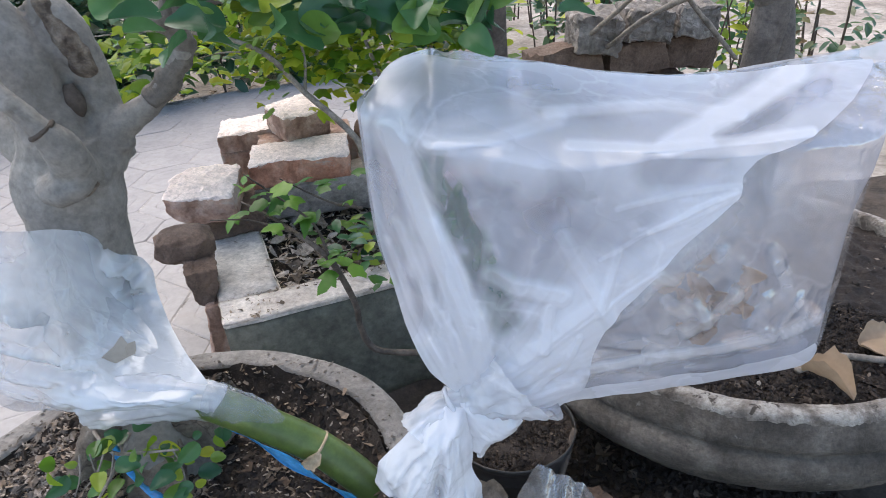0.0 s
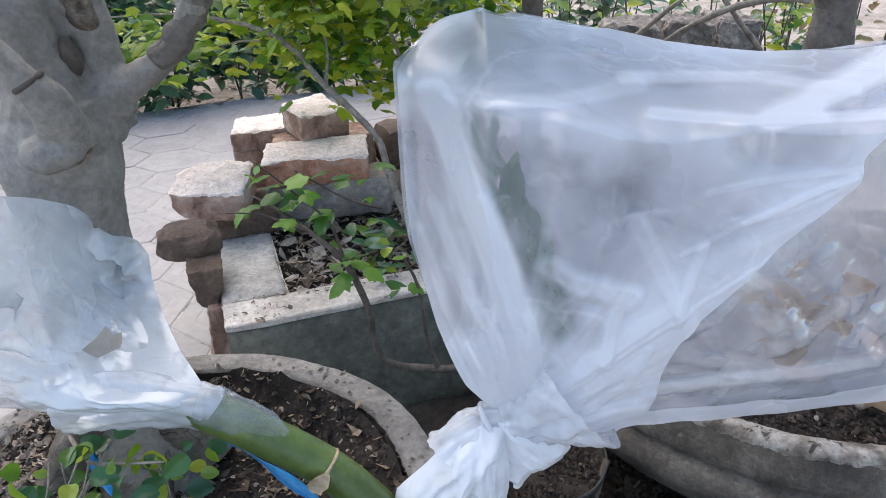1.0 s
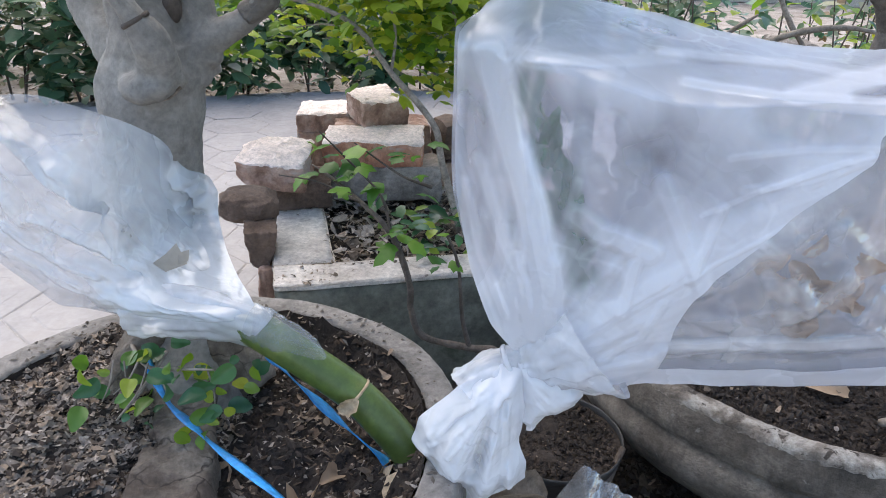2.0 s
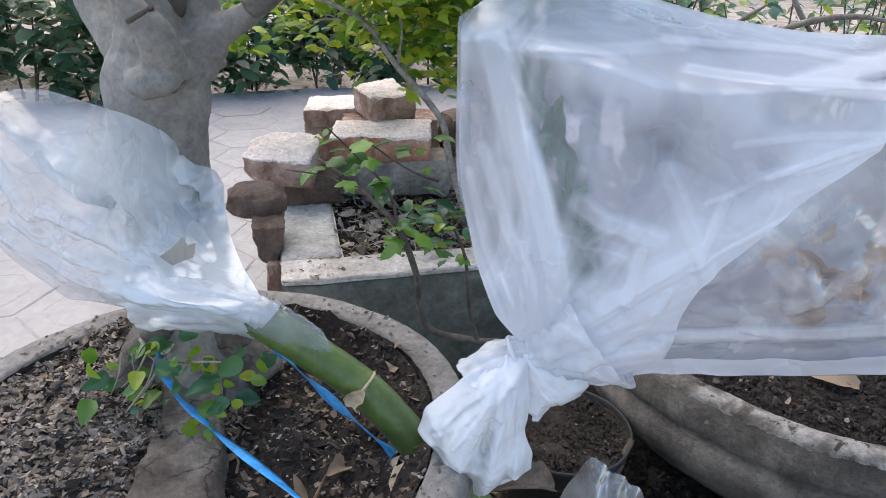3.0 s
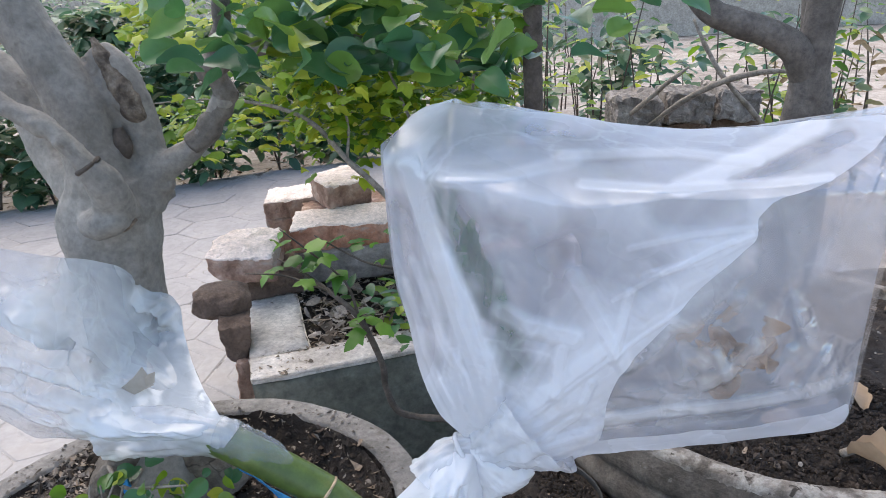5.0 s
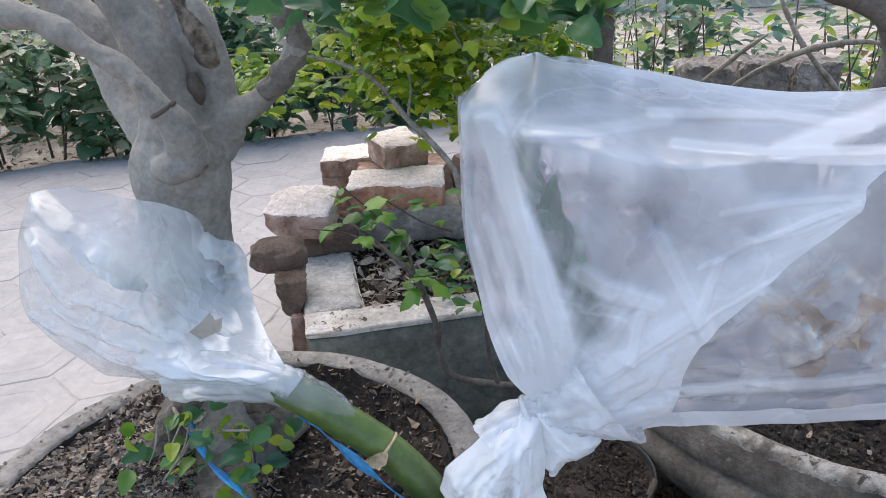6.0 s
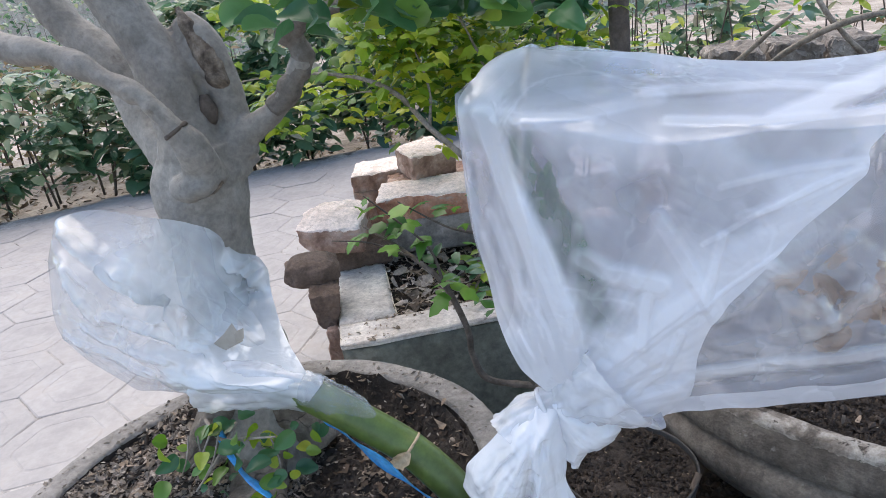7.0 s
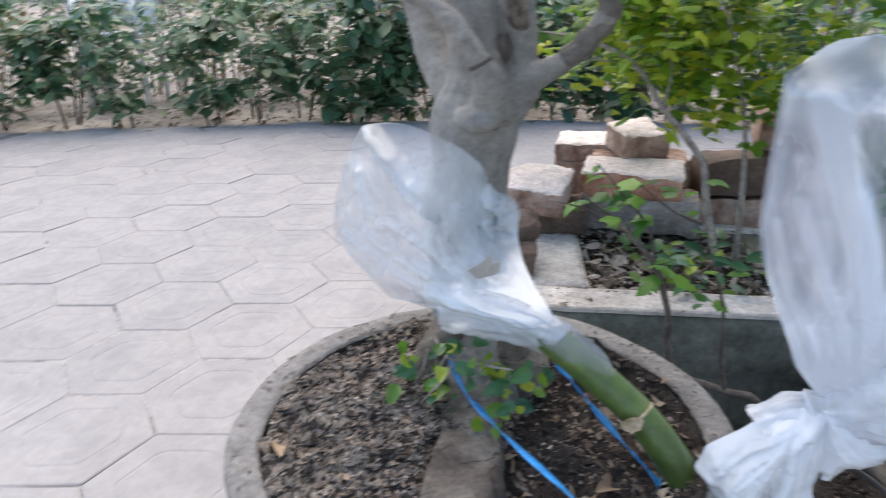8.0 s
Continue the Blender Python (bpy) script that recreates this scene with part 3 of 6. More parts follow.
# ---- main pot, its soil and tree ----
POT = (-0.275, 0.481)
pot = thing("concrete_pot", (*POT, 0), "large round grey cement pot with a thick worn rim", "pot")
under(lathe("body", [(0.17, 0.0), (0.185, 0.02), (0.215, 0.18), (0.232, 0.30), (0.238, 0.325), (0.244, 0.33)], M_POT, None, "grey cement side", sides=96, rough=0.018, centre=(*POT, 0)), pot)
under(lathe("rim", [(0.243, 0.327), (0.257, 0.333), (0.262, 0.345), (0.262, 0.394), (0.2605, 0.399), (0.257, 0.4015), (0.247, 0.402), (0.233, 0.4005), (0.2295, 0.399), (0.228, 0.396)],
            M_POT, None, "broad flat worn rim", sides=192, rough=0.018, centre=(*POT, 0), closed=False, fine=0.0012), pot)
under(lathe("inner_wall", [(0.2285, 0.397), (0.227, 0.385), (0.226, 0.345), (0.222, 0.32)], M_SOIL, None, "inner wall in the soil's dark colour", sides=192, rough=0.018, centre=(*POT, 0), closed=False, fine=0.003), pot)


def soil_height(x, y):
    """The pot's soil stands higher on the trunk's side."""
    k = min(1.0, max(0.0, (-0.22 - x) / 0.20))
    h = 0.346 + 0.042 * k * k * (3 - 2 * k)
    bank = max(0.0, math.hypot(x - POT[0], y - POT[1]) - 0.178) / 0.048
    h += max(0.0, 0.396 - h) * min(1.0, bank) ** 1.6
    return h + 0.012 * (noise.fractal(Vector((x, y, 0.3)) * 18, 0.7, 2.0, 4) + 0.2) + 0.004 * noise.noise(Vector((x, y, 0)) * 110)


def pot_soil():
    rings, sides = 60, 120
    verts, faces = [(POT[0], POT[1], soil_height(*POT))], []
    for i in range(1, rings + 1):
        for k in range(sides):
            w, r = 2 * math.pi * k / sides, 0.226 * i / rings
            x, y = POT[0] + r * math.cos(w), POT[1] + r * math.sin(w)
            verts.append((x, y, soil_height(x, y)))
    faces += [(0, 1 + k, 1 + (k + 1) % sides) for k in range(sides)]
    for i in range(rings - 1):
        o = 1 + i * sides
        faces += [(o + k, o + sides + k, o + sides + (k + 1) % sides, o + (k + 1) % sides) for k in range(sides)]
    return tagged(from_lists("potting_soil", verts, faces, M_SOIL), "dark crumbly soil filling the cement pot", "soil", kind="stuff")


pot_soil()


def pot_spots(n, seed, keep=None, radius=0.2255):
    rng = random.Random(seed)
    out = []
    while len(out) < n:
        r, w = radius * math.sqrt(rng.random()), rng.uniform(0, 2 * math.pi)
        x, y = POT[0] + r * math.cos(w), POT[1] + r * math.sin(w)
        if keep and not keep(x, y):
            continue
        out.append((x, y, soil_height(x, y)))
    return out


crumbs("soil_crumbs", pot_spots(6000, 2), M_SOILCRUMB, "dark crumbs of potting soil", (0.0015, 0.006))
crumbs("chaff", pot_spots(9000, 4, lambda x, y: x < -0.27 + 0.07 * noise.noise(Vector((x * 20, y * 20, 0)))), M_CRUMB, "grey-brown dry chaff thick on the soil beside the trunk", (0.0012, 0.005))
litter("bark_chips", pot_spots(800, 13, lambda x, y: x > -0.34), M_CHIP, "dark brown bark chips on the pot's soil", (0.006, 0.02))
rng = random.Random(12)
crumbs("chaff", [(POT[0] + q * math.cos(w), POT[1] + q * math.sin(w), 0.4025) for q, w in [(rng.uniform(0.224, 0.258), rng.uniform(0, 6.28)) for _ in range(420)]], M_CRUMB, "dry chaff sprinkled along the pot's rim", (0.0008, 0.003))
litter("leaf_litter", pot_spots(2600, 3, lambda x, y: x < -0.26 or noise.noise(Vector((x * 14, y * 14, 3))) > 0.12), M_LITTER, "brown dry leaf bits strewn over the pot's soil", (0.004, 0.017))
litter("chaff", pot_spots(6500, 6, lambda x, y: x < -0.27 + 0.08 * noise.noise(Vector((x * 20, y * 20, 0)))), M_CHAFF, "curly pale chaff and leaf crumbs beside the trunk", (0.0022, 0.0105))
litter("chaff", pot_spots(700, 17, lambda x, y: x > -0.30), M_CHAFF, "pale husks scattered on the pot's dark soil", (0.004, 0.014))
litter("leaf_litter", pot_spots(110, 9), M_LITTER, "curled dry leaves on the pot's soil", (0.014, 0.032))

tree = thing("tree", (-0.375, 0.68, 0.33), "pruned grey-barked tree with cut limbs rooted in the cement pot", "tree")


def tree_trunk():
    limbs = [
        [(-0.33, 0.60, 0.33, 0.074), (-0.348, 0.638, 0.42, 0.060), (-0.374, 0.67, 0.52, 0.049), (-0.379, 0.68, 0.585, 0.048), (-0.377, 0.685, 0.64, 0.050), (-0.372, 0.69, 0.69, 0.052), (-0.366, 0.69, 0.725, 0.042)],
        [(-0.374, 0.646, 0.692, 0.006), (-0.364, 0.630, 0.686, 0.0120), (-0.346, 0.622, 0.685, 0.0145), (-0.330, 0.627, 0.689, 0.0120), (-0.320, 0.643, 0.695, 0.006)],
        [(-0.366, 0.69, 0.68, 0.044), (-0.374, 0.69, 0.74, 0.034), (-0.384, 0.69, 0.80, 0.030), (-0.400, 0.69, 0.845, 0.028), (-0.425, 0.69, 0.90, 0.027), (-0.45, 0.69, 1.0, 0.025)],
        [(-0.40, 0.715, 0.69, 0.036), (-0.452, 0.735, 0.745, 0.026), (-0.485, 0.75, 0.812, 0.023), (-0.535, 0.755, 0.861, 0.022), (-0.575, 0.76, 0.93, 0.021)],
        [(-0.345, 0.650, 0.690, 0.025), (-0.334, 0.630, 0.712, 0.021), (-0.333, 0.618, 0.735, 0.0175), (-0.339, 0.610, 0.752, 0.0115), (-0.358, 0.606, 0.783, 0.0100), (-0.372, 0.605, 0.793, 0.0120), (-0.396, 0.605, 0.809, 0.0105),
         (-0.420, 0.606, 0.823, 0.0125), (-0.445, 0.607, 0.836, 0.0115), (-0.47, 0.61, 0.842, 0.015), (-0.49, 0.612, 0.846, 0.0145), (-0.525, 0.62, 0.862, 0.0125), (-0.55, 0.63, 0.90, 0.012), (-0.57, 0.64, 1.0, 0.011)],
        [(-0.340, 0.70, 0.690, 0.030), (-0.318, 0.703, 0.718, 0.018), (-0.277, 0.71, 0.743, 0.0135), (-0.252, 0.71, 0.765, 0.0122), (-0.239, 0.71, 0.781, 0.0122), (-0.229, 0.71, 0.798, 0.012)],
        [(-0.338, 0.712, 0.69, 0.030), (-0.329, 0.714, 0.74, 0.020), (-0.335, 0.715, 0.79, 0.022), (-0.348, 0.715, 0.83, 0.022), (-0.362, 0.715, 0.856, 0.014)],
    ]
    v, f = [], []
    for rows in limbs:
        a, b = tube_lists(rows, 18, 6, 0.16, 22)
        f += [tuple(i + len(v) for i in q) for q in b]
        v += a
    for at, r in (((-0.345, 0.643, 0.689), 0.016), ((-0.327, 0.645, 0.691), 0.011), ((-0.362, 0.645, 0.688), 0.010), ((-0.320, 0.705, 0.705), 0.016), ((-0.352, 0.597, 0.776), 0.0055), ((-0.372, 0.596, 0.797), 0.006), ((-0.377, 0.598, 0.806), 0.005), ((-0.425, 0.598, 0.822), 0.007)):
        bm = bmesh.new()
        bmesh.ops.create_icosphere(bm, subdivisions=2, radius=r, matrix=Matrix.Translation(at) @ Matrix.Diagonal((1.25, 1, 0.8, 1)))
        bm.verts.index_update()
        f += [tuple(w.index + len(v) for w in q.verts) for q in bm.faces]
        v += [tuple(w.co) for w in bm.verts]
        bm.free()
    ob = from_lists("trunk", v, f, M_BARK, None, "smooth grey trunk with knots and limb stubs", True)
    re = ob.modifiers.new("merge", "REMESH")
    re.mode, re.voxel_size, re.use_smooth_shade = "VOXEL", 0.0034, True
    sm = ob.modifiers.new("soften", "SMOOTH")
    sm.factor, sm.iterations = 0.5, 2
    tex = bpy.data.textures.new("bark lumps", "CLOUDS")
    tex.noise_scale, tex.noise_depth = 0.016, 5
    dm = ob.modifiers.new("lumps", "DISPLACE")
    dm.texture, dm.strength, dm.mid_level, dm.texture_coords = tex, 0.0045, 0.5, "GLOBAL"
    return ob


under(tree_trunk(), tree)


def root(rows, flat, seed):
    """A flattened, plated root lying in the soil."""
    v, f = tube_lists(rows, 40, 14)
    mid = smooth_path(rows, 14)
    out = []
    for i, q in enumerate(v):
        c = mid[min(i // 40, len(mid) - 1)]
        p = Vector((q[0], q[1], c[2] + max(-flat * c[3], min(flat * c[3], (q[2] - c[2])))))
        near, _ = noise.voronoi(p * 26 + noise.noise_vector(p * 14) * 0.6 + Vector((seed, 0, 0)))
        gap = min((near[1] - near[0]) * 3.0, 1.0)
        p += noise.noise_vector(p * 30) * 0.006 + noise.noise_vector(p * 90) * 0.0022
        p.z += 0.004 * gap - 0.004
        out.append(tuple(p))
    return under(from_lists("root", out, f, M_ROOT, None, "flat grey-brown cracked root in the soil", True), tree)


root([(-0.345, 0.635, 0.42, 0.044), (-0.322, 0.585, 0.385, 0.034), (-0.305, 0.53, 0.365, 0.030), (-0.289, 0.49, 0.362, 0.034), (-0.278, 0.45, 0.359, 0.040), (-0.266, 0.40, 0.348, 0.040), (-0.252, 0.345, 0.333, 0.032)], 0.55, 1.0)
root([(-0.325, 0.64, 0.43, 0.044), (-0.288, 0.622, 0.40, 0.036), (-0.258, 0.61, 0.36, 0.024)], 0.9, 2.0)
root([(-0.36, 0.60, 0.43, 0.030), (-0.385, 0.56, 0.392, 0.020), (-0.41, 0.525, 0.36, 0.010)], 0.9, 3.0)


def ring_of(name, at, along, r, tube_r, material, parent, label):
    d = Vector(along).normalized()
    a = d.orthogonal().normalized()
    b = d.cross(a)
    rows = [tuple(Vector(at) + (a * math.cos(w) + b * math.sin(w)) * r) + (tube_r,) for w in [2 * math.pi * k / 12 for k in range(13)]]
    return under(tube(name, rows, material, None, label, 8, 2, 0.3, 60), parent)


ring_of("scar", (-0.3375, 0.611, 0.750), (-0.45, -0.15, 0.85), 0.0118, 0.0026, M_DARKBARK, tree, "dark broken collar on the limb")
# Raised dark lump paints the shade of a cavity in the fork.
under(tube("hollow", [(-0.3435, 0.6915, 0.738, 0.004), (-0.3425, 0.689, 0.748, 0.0085), (-0.3425, 0.689, 0.760, 0.0095), (-0.344, 0.691, 0.773, 0.005)], M_DARKBARK, None, "dark lump painting the fork's shaded cavity", 12, 5, 0.2, 60), tree)
under(tube("torn_wood", [(-0.325, 0.705, 0.770, 0.004), (-0.328, 0.703, 0.785, 0.011), (-0.333, 0.703, 0.803, 0.013), (-0.341, 0.703, 0.822, 0.012), (-0.350, 0.704, 0.845, 0.009), (-0.358, 0.705, 0.866, 0.003)], M_TORN, None, "brown torn wood of a broken limb", 36, 16, 0.28, 90), tree)

# Brown patch that also paints the shadow under the lip.
under(tube("scar", [(-0.368, 0.640, 0.685, 0.002), (-0.357, 0.634, 0.679, 0.005), (-0.343, 0.631, 0.676, 0.006), (-0.330, 0.633, 0.679, 0.005), (-0.318, 0.640, 0.686, 0.002)], M_TORN, None, "rough brown patch with painted shadow under the lip", 16, 8, 0.3, 80), tree)
regroup(tree, "trunk", ("scar", "hollow", "torn_wood"))
# A dark side branch runs on over the bag and bears round leaves.
under(tube("branch", [(-0.272, 0.71, 0.7465, 0.0128), (-0.254, 0.71, 0.763, 0.0128), (-0.241, 0.71, 0.778, 0.0128), (-0.229, 0.71, 0.797, 0.0140), (-0.234, 0.71, 0.812, 0.0115), (-0.238, 0.708, 0.824, 0.0145), (-0.232, 0.704, 0.840, 0.0105), (-0.215, 0.70, 0.870, 0.009), (-0.205, 0.69, 0.93, 0.008)], M_LIMB, None, "dark knobbly limb", 12, 6, 0.5, 55), tree)
under(tube("branch", [(-0.237, 0.708, 0.822, 0.010), (-0.222, 0.704, 0.834, 0.0105), (-0.200, 0.695, 0.842, 0.009), (-0.168, 0.685, 0.846, 0.0075), (-0.12, 0.665, 0.850, 0.0065), (-0.06, 0.645, 0.848, 0.0055), (-0.01, 0.62, 0.840, 0.004), (0.03, 0.60, 0.828, 0.003)],
           M_LIMB, None, "dark knobbly side branch", 10, 5, 0.4, 60), tree)
rng = random.Random(11)
rl = Leaves()
for k in range(260):
    x = rng.gauss(-0.05, 0.09)
    at = (x, rng.uniform(0.52, 0.72), 0.832 + 0.12 * rng.random() ** 1.4 - 0.008 * (x > 0.0))
    rl.disc(at, some_way(rng, -0.5, 0.4), some_way(rng, 0.2, 1.0), rng.uniform(0.025, 0.044))
under(rl.put("leaves", M_ROUND, None, "round fresh green leaves"), tree)

# Sprouts at the trunk's foot.
sprout = [(-0.375, 0.57, 0.43, 0.0024), (-0.335, 0.53, 0.432, 0.002), (-0.29, 0.51, 0.448, 0.0016), (-0.25, 0.50, 0.458, 0.001)]
under(tube("sprout", sprout, M_TWIG, None, "thin sprout at the trunk's foot", 6, 4), tree)
under(tube("sprout", [(-0.33, 0.56, 0.43, 0.0025), (-0.335, 0.52, 0.415, 0.002), (-0.35, 0.49, 0.395, 0.001)], M_TWIG, None, "", 6, 4), tree)
sl, yl = Leaves(), Leaves()
rng = random.Random(5)
for k in range(64):
    at = Vector((rng.uniform(-0.385, -0.225), rng.uniform(0.475, 0.545), rng.uniform(0.388, 0.466)))
    size = rng.uniform(0.011, 0.025)
    (yl if k % 3 == 0 else sl).disc(at, some_way(rng, -0.7, 0.2), (rng.uniform(-0.6, 0.6), -0.7, rng.uniform(0.0, 1.0)), size)
for k in range(5):
    a = Vector((rng.uniform(-0.36, -0.25), 0.505, 0.455))
    b = a + Vector((rng.uniform(-0.02, 0.02), rng.uniform(-0.02, 0.0), rng.uniform(-0.05, -0.025)))
    under(tube("sprout", [(*a, 0.0011), (*((a + b) / 2 + Vector((0.004, -0.003, 0))), 0.0009), (*b, 0.0006)], M_TWIG, None, "", 5, 4), tree)
under(sl.put("leaves", M_ROUND, None, "small oval green leaves"), tree)
under(yl.put("leaves", M_LIME, None, "small oval lime leaves"), tree)

# ---- green jointed stem with its two bagged ends ----
stem = thing("green_stem", (-0.06, 0.50, 0.35), "thick green jointed stem leaning across the pot, ends bagged", "plant")
under(tube("stem", [(-0.255, 0.532, 0.50, 0.014), (-0.218, 0.530, 0.487, 0.0175), (-0.172, 0.526, 0.461, 0.0175), (-0.124, 0.522, 0.430, 0.0175), (-0.090, 0.515, 0.400, 0.018), (-0.066, 0.510, 0.372, 0.0175),
                    (-0.046, 0.505, 0.350, 0.018), (-0.018, 0.498, 0.328, 0.018), (0.02, 0.485, 0.295, 0.018)], M_STEM, None, "glossy green jointed stem", 20, 6), stem)
ring_of("joint", (-0.122, 0.5215, 0.4285), (0.75, -0.1, -0.62), 0.0175, 0.0016, M_SHEATH, stem, "pale ring joint")
ring_of("joint", (-0.066, 0.509, 0.3705), (0.55, -0.15, -0.75), 0.0175, 0.0034, M_SHEATH, stem, "dry ragged joint")
jl = Leaves()
jl.dry_leaf((-0.116, 0.505, 0.436), (-0.8, -0.3, -0.45), (0, -1, 0.2), 0.022, 0.015, random.Random(3), 1.6)
under(jl.put("bud_scale", M_SHEATH, None, "pale papery bud scale"), stem)
for k in range(9):
    w = k * 0.7
    jl = Leaves()
    jl.blade((-0.066 + 0.017 * math.cos(w), 0.503 + 0.013 * math.sin(w), 0.370), (math.cos(w), math.sin(w) - 0.4, -0.6 - 0.5 * (k % 3)), (math.cos(w), math.sin(w), 0.4), 0.035, 0.02, 0.3, 0.3)
    under(jl.put("sheath", M_SHEATH, None, "dry papery sheath"), stem)


regroup(stem, "stem", ("joint", "bud_scale", "sheath"))


def crumple(x, z, k):
    """Smooth swells that meet in sharp creases at three sizes, 0 on the creases."""
    p = Vector((x + 0.35 * z, z * 0.8, k))
    p += noise.noise_vector(p * 0.6) * 0.5
    return min(0.5, 0.62 * abs(noise.noise(p)) + 0.34 * abs(noise.noise(p * 2.2)) + 0.17 * abs(noise.noise(p * 4.7)))


class Folds:
    """Painted and raised strips of a film: rows of width, haze (brighter or dimmer tone), lift and then the points x, z
    along each.
    """

    def __init__(self, rows):
        a, b, self.width, self.haze, self.lift, self.first = [], [], [], [], [], []
        for width, haze, lift, *xz in rows:
            self.first.append(len(a))
            pts = list(zip(xz[::2], xz[1::2]))
            a += pts[:-1]
            b += pts[1:]
            self.width.append(width * 1.7)
            self.haze.append(haze)
            self.lift.append(lift)
        self.a, self.u = np.array(a), np.array(b) - np.array(a)
        self.uu = (self.u ** 2).sum(1)
        self.width, self.haze, self.lift = np.array(self.width), np.array(self.haze), np.array(self.lift)

    def at(self, x, z):
        p = np.array((x, z)) - self.a
        t = np.clip((p * self.u).sum(1) / self.uu, 0, 1)
        d = np.sqrt(np.minimum.reduceat(((p - self.u * t[:, None]) ** 2).sum(1), self.first))
        k = np.clip(1.7 * (1 - d / self.width), 0, 1) ** 1.2
        return float((k * self.haze).sum()), float((k * self.lift).sum())


def pleats(origin, low, high, count, start, reach, seed, haze=(0.03, 0.15), width=(0.0014, 0.0050), lift=0.0015):
    """Rows for Folds: thin creases that fan out from a gathered point between two angles, some clear, most milky."""
    r = random.Random(seed)
    rows = []
    for _ in range(count):
        a, bend = radians(r.uniform(low, high)), r.uniform(-0.22, 0.22)
        p, q = r.uniform(*start), r.uniform(*reach)
        pts = []
        for t in (0.0, 0.5, 1.0):
            d, w = p + q * t, a + bend * t
            pts += [origin[0] + d * math.cos(w), origin[1] + d * math.sin(w)]
        sign = -0.7 if r.random() < 0.3 else 1.0
        rows.append((r.uniform(*width), sign * r.uniform(*haze), sign * lift * r.uniform(0.4, 1.0), *pts))
    return rows


def scuffs(low, high, count, length, seed, haze=(0.06, 0.2), width=(0.001, 0.004), lift=0.004):
    """Rows for Folds: short crossing creases strewn over a crumpled patch."""
    r = random.Random(seed)
    rows = []
    for _ in range(count):
        x, z, a, l = r.uniform(low[0], high[0]), r.uniform(low[1], high[1]), r.uniform(0, math.pi), r.uniform(*length)
        b = a + r.uniform(-0.7, 0.7)
        sign = -0.8 if r.random() < 0.4 else 1.0
        rows.append((r.uniform(*width), sign * r.uniform(*haze), sign * lift * r.uniform(0.4, 1.0), x - l * math.cos(a), z - l * math.sin(a), x, z, x + l * math.cos(b), z + l * math.sin(b)))
    return rows


def film(name, outline, y, front, back, tie, material, parent, label, rings=44, around=150, crease=0.006, seed=0.0, both=True, folds=None, facets=9.0, behind=None, on=None, fan=1.2, warp=None, haze=0.0, gather=0.3, streak=0.15, relief=0.5):
    """A closed pouch of film over an outline in x and z; folds fan out from the tie. Returns the front's depth as a function."""
    ends = list(zip(outline, outline[1:] + outline[:1]))
    step = max(4, round(around / len(outline)))
    soft = smooth_path([(*p, 0) for p in outline + outline[:1]], step)[:-1]
    around = len(soft)
    loop = []
    for i in range(around):
        (ax, az), (bx, bz) = ends[i // step]
        t = (i % step) / step
        w = 0.0035 * noise.noise(Vector((i * 0.07 * 280 / around, seed, 0)))
        loop.append((0.5 * soft[i][0] + 0.5 * (ax + (bx - ax) * t) + w, 0.5 * soft[i][1] + 0.5 * (az + (bz - az) * t) + w))
    cx, cz = sum(p[0] for p in loop) / around, sum(p[1] for p in loop) / around

    line = np.array(loop)
    reach = 0.30 * min(np.ptp(line[:, 0]), np.ptp(line[:, 1]))

    def fan_at(x, z, side):
        dx, dz = x - tie[0], z - tie[1]
        ang, dist = math.atan2(dz, dx), math.hypot(dx, dz)
        ray = 1 - 2 * abs(noise.noise(Vector((ang * 4.0 + seed, dist * 2.0, seed + side))))
        fine = 1 - 2 * abs(noise.noise(Vector((ang * 11.0 - seed, dist * 3.0, seed - side))))
        return ray, fine, dist

    def y_of(x, z, side):
        if on:
            return on(x, z) - front
        inside = math.sqrt(float(((line[:, 0] - x) ** 2 + (line[:, 1] - z) ** 2).min()))
        lift = 1 - max(0.0, 1 - inside / reach) ** 2
        ray, fine, dist = fan_at(x, z, side)
        big = noise.noise(Vector((x * 6 + seed, z * 6, side * 2.0)))
        edge = min(1.0, inside / 0.03)
        d = edge * crease * (fan * (ray + 0.15 * fine) * min(1.0, dist / 0.10) * math.exp(-dist * 3.5) + 1.8 * big + 2.2 * crumple(x * facets, z * facets, seed + side) + 0.8 * crumple(x * facets * 2.7, z * facets * 2.7, seed - side))
        if folds and side > 0:
            d += min(1.0, inside / 0.012) * folds.at(x, z)[1] * relief
        return y - (front * lift + d) if side > 0 else y + (back * lift + d)

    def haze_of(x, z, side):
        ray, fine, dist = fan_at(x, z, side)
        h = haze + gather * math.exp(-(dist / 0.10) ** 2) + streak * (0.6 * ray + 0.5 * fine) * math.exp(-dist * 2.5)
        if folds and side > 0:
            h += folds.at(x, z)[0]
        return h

    verts, faces, milk = [], [], []
    for side in ((1, -1) if both else (1,)):
        o = len(verts)
        put = (lambda x, z: warp(x, y_of(x, z, side), z, side)) if warp else (lambda x, z: (x, y_of(x, z, side), z))
        verts.append(put(cx, cz))
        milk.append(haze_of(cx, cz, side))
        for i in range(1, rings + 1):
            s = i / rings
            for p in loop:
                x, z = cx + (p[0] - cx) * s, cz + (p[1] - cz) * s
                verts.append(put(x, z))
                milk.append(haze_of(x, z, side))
        faces += [(o, o + 1 + k, o + 1 + (k + 1) % around) for k in range(around)]
        for i in range(rings - 1):
            q = o + 1 + i * around
            faces += [(q + k, q + around + k, q + around + (k + 1) % around, q + (k + 1) % around) for k in range(around)]
    if both and behind:
        half, cut = len(faces) // 2, len(verts) // 2
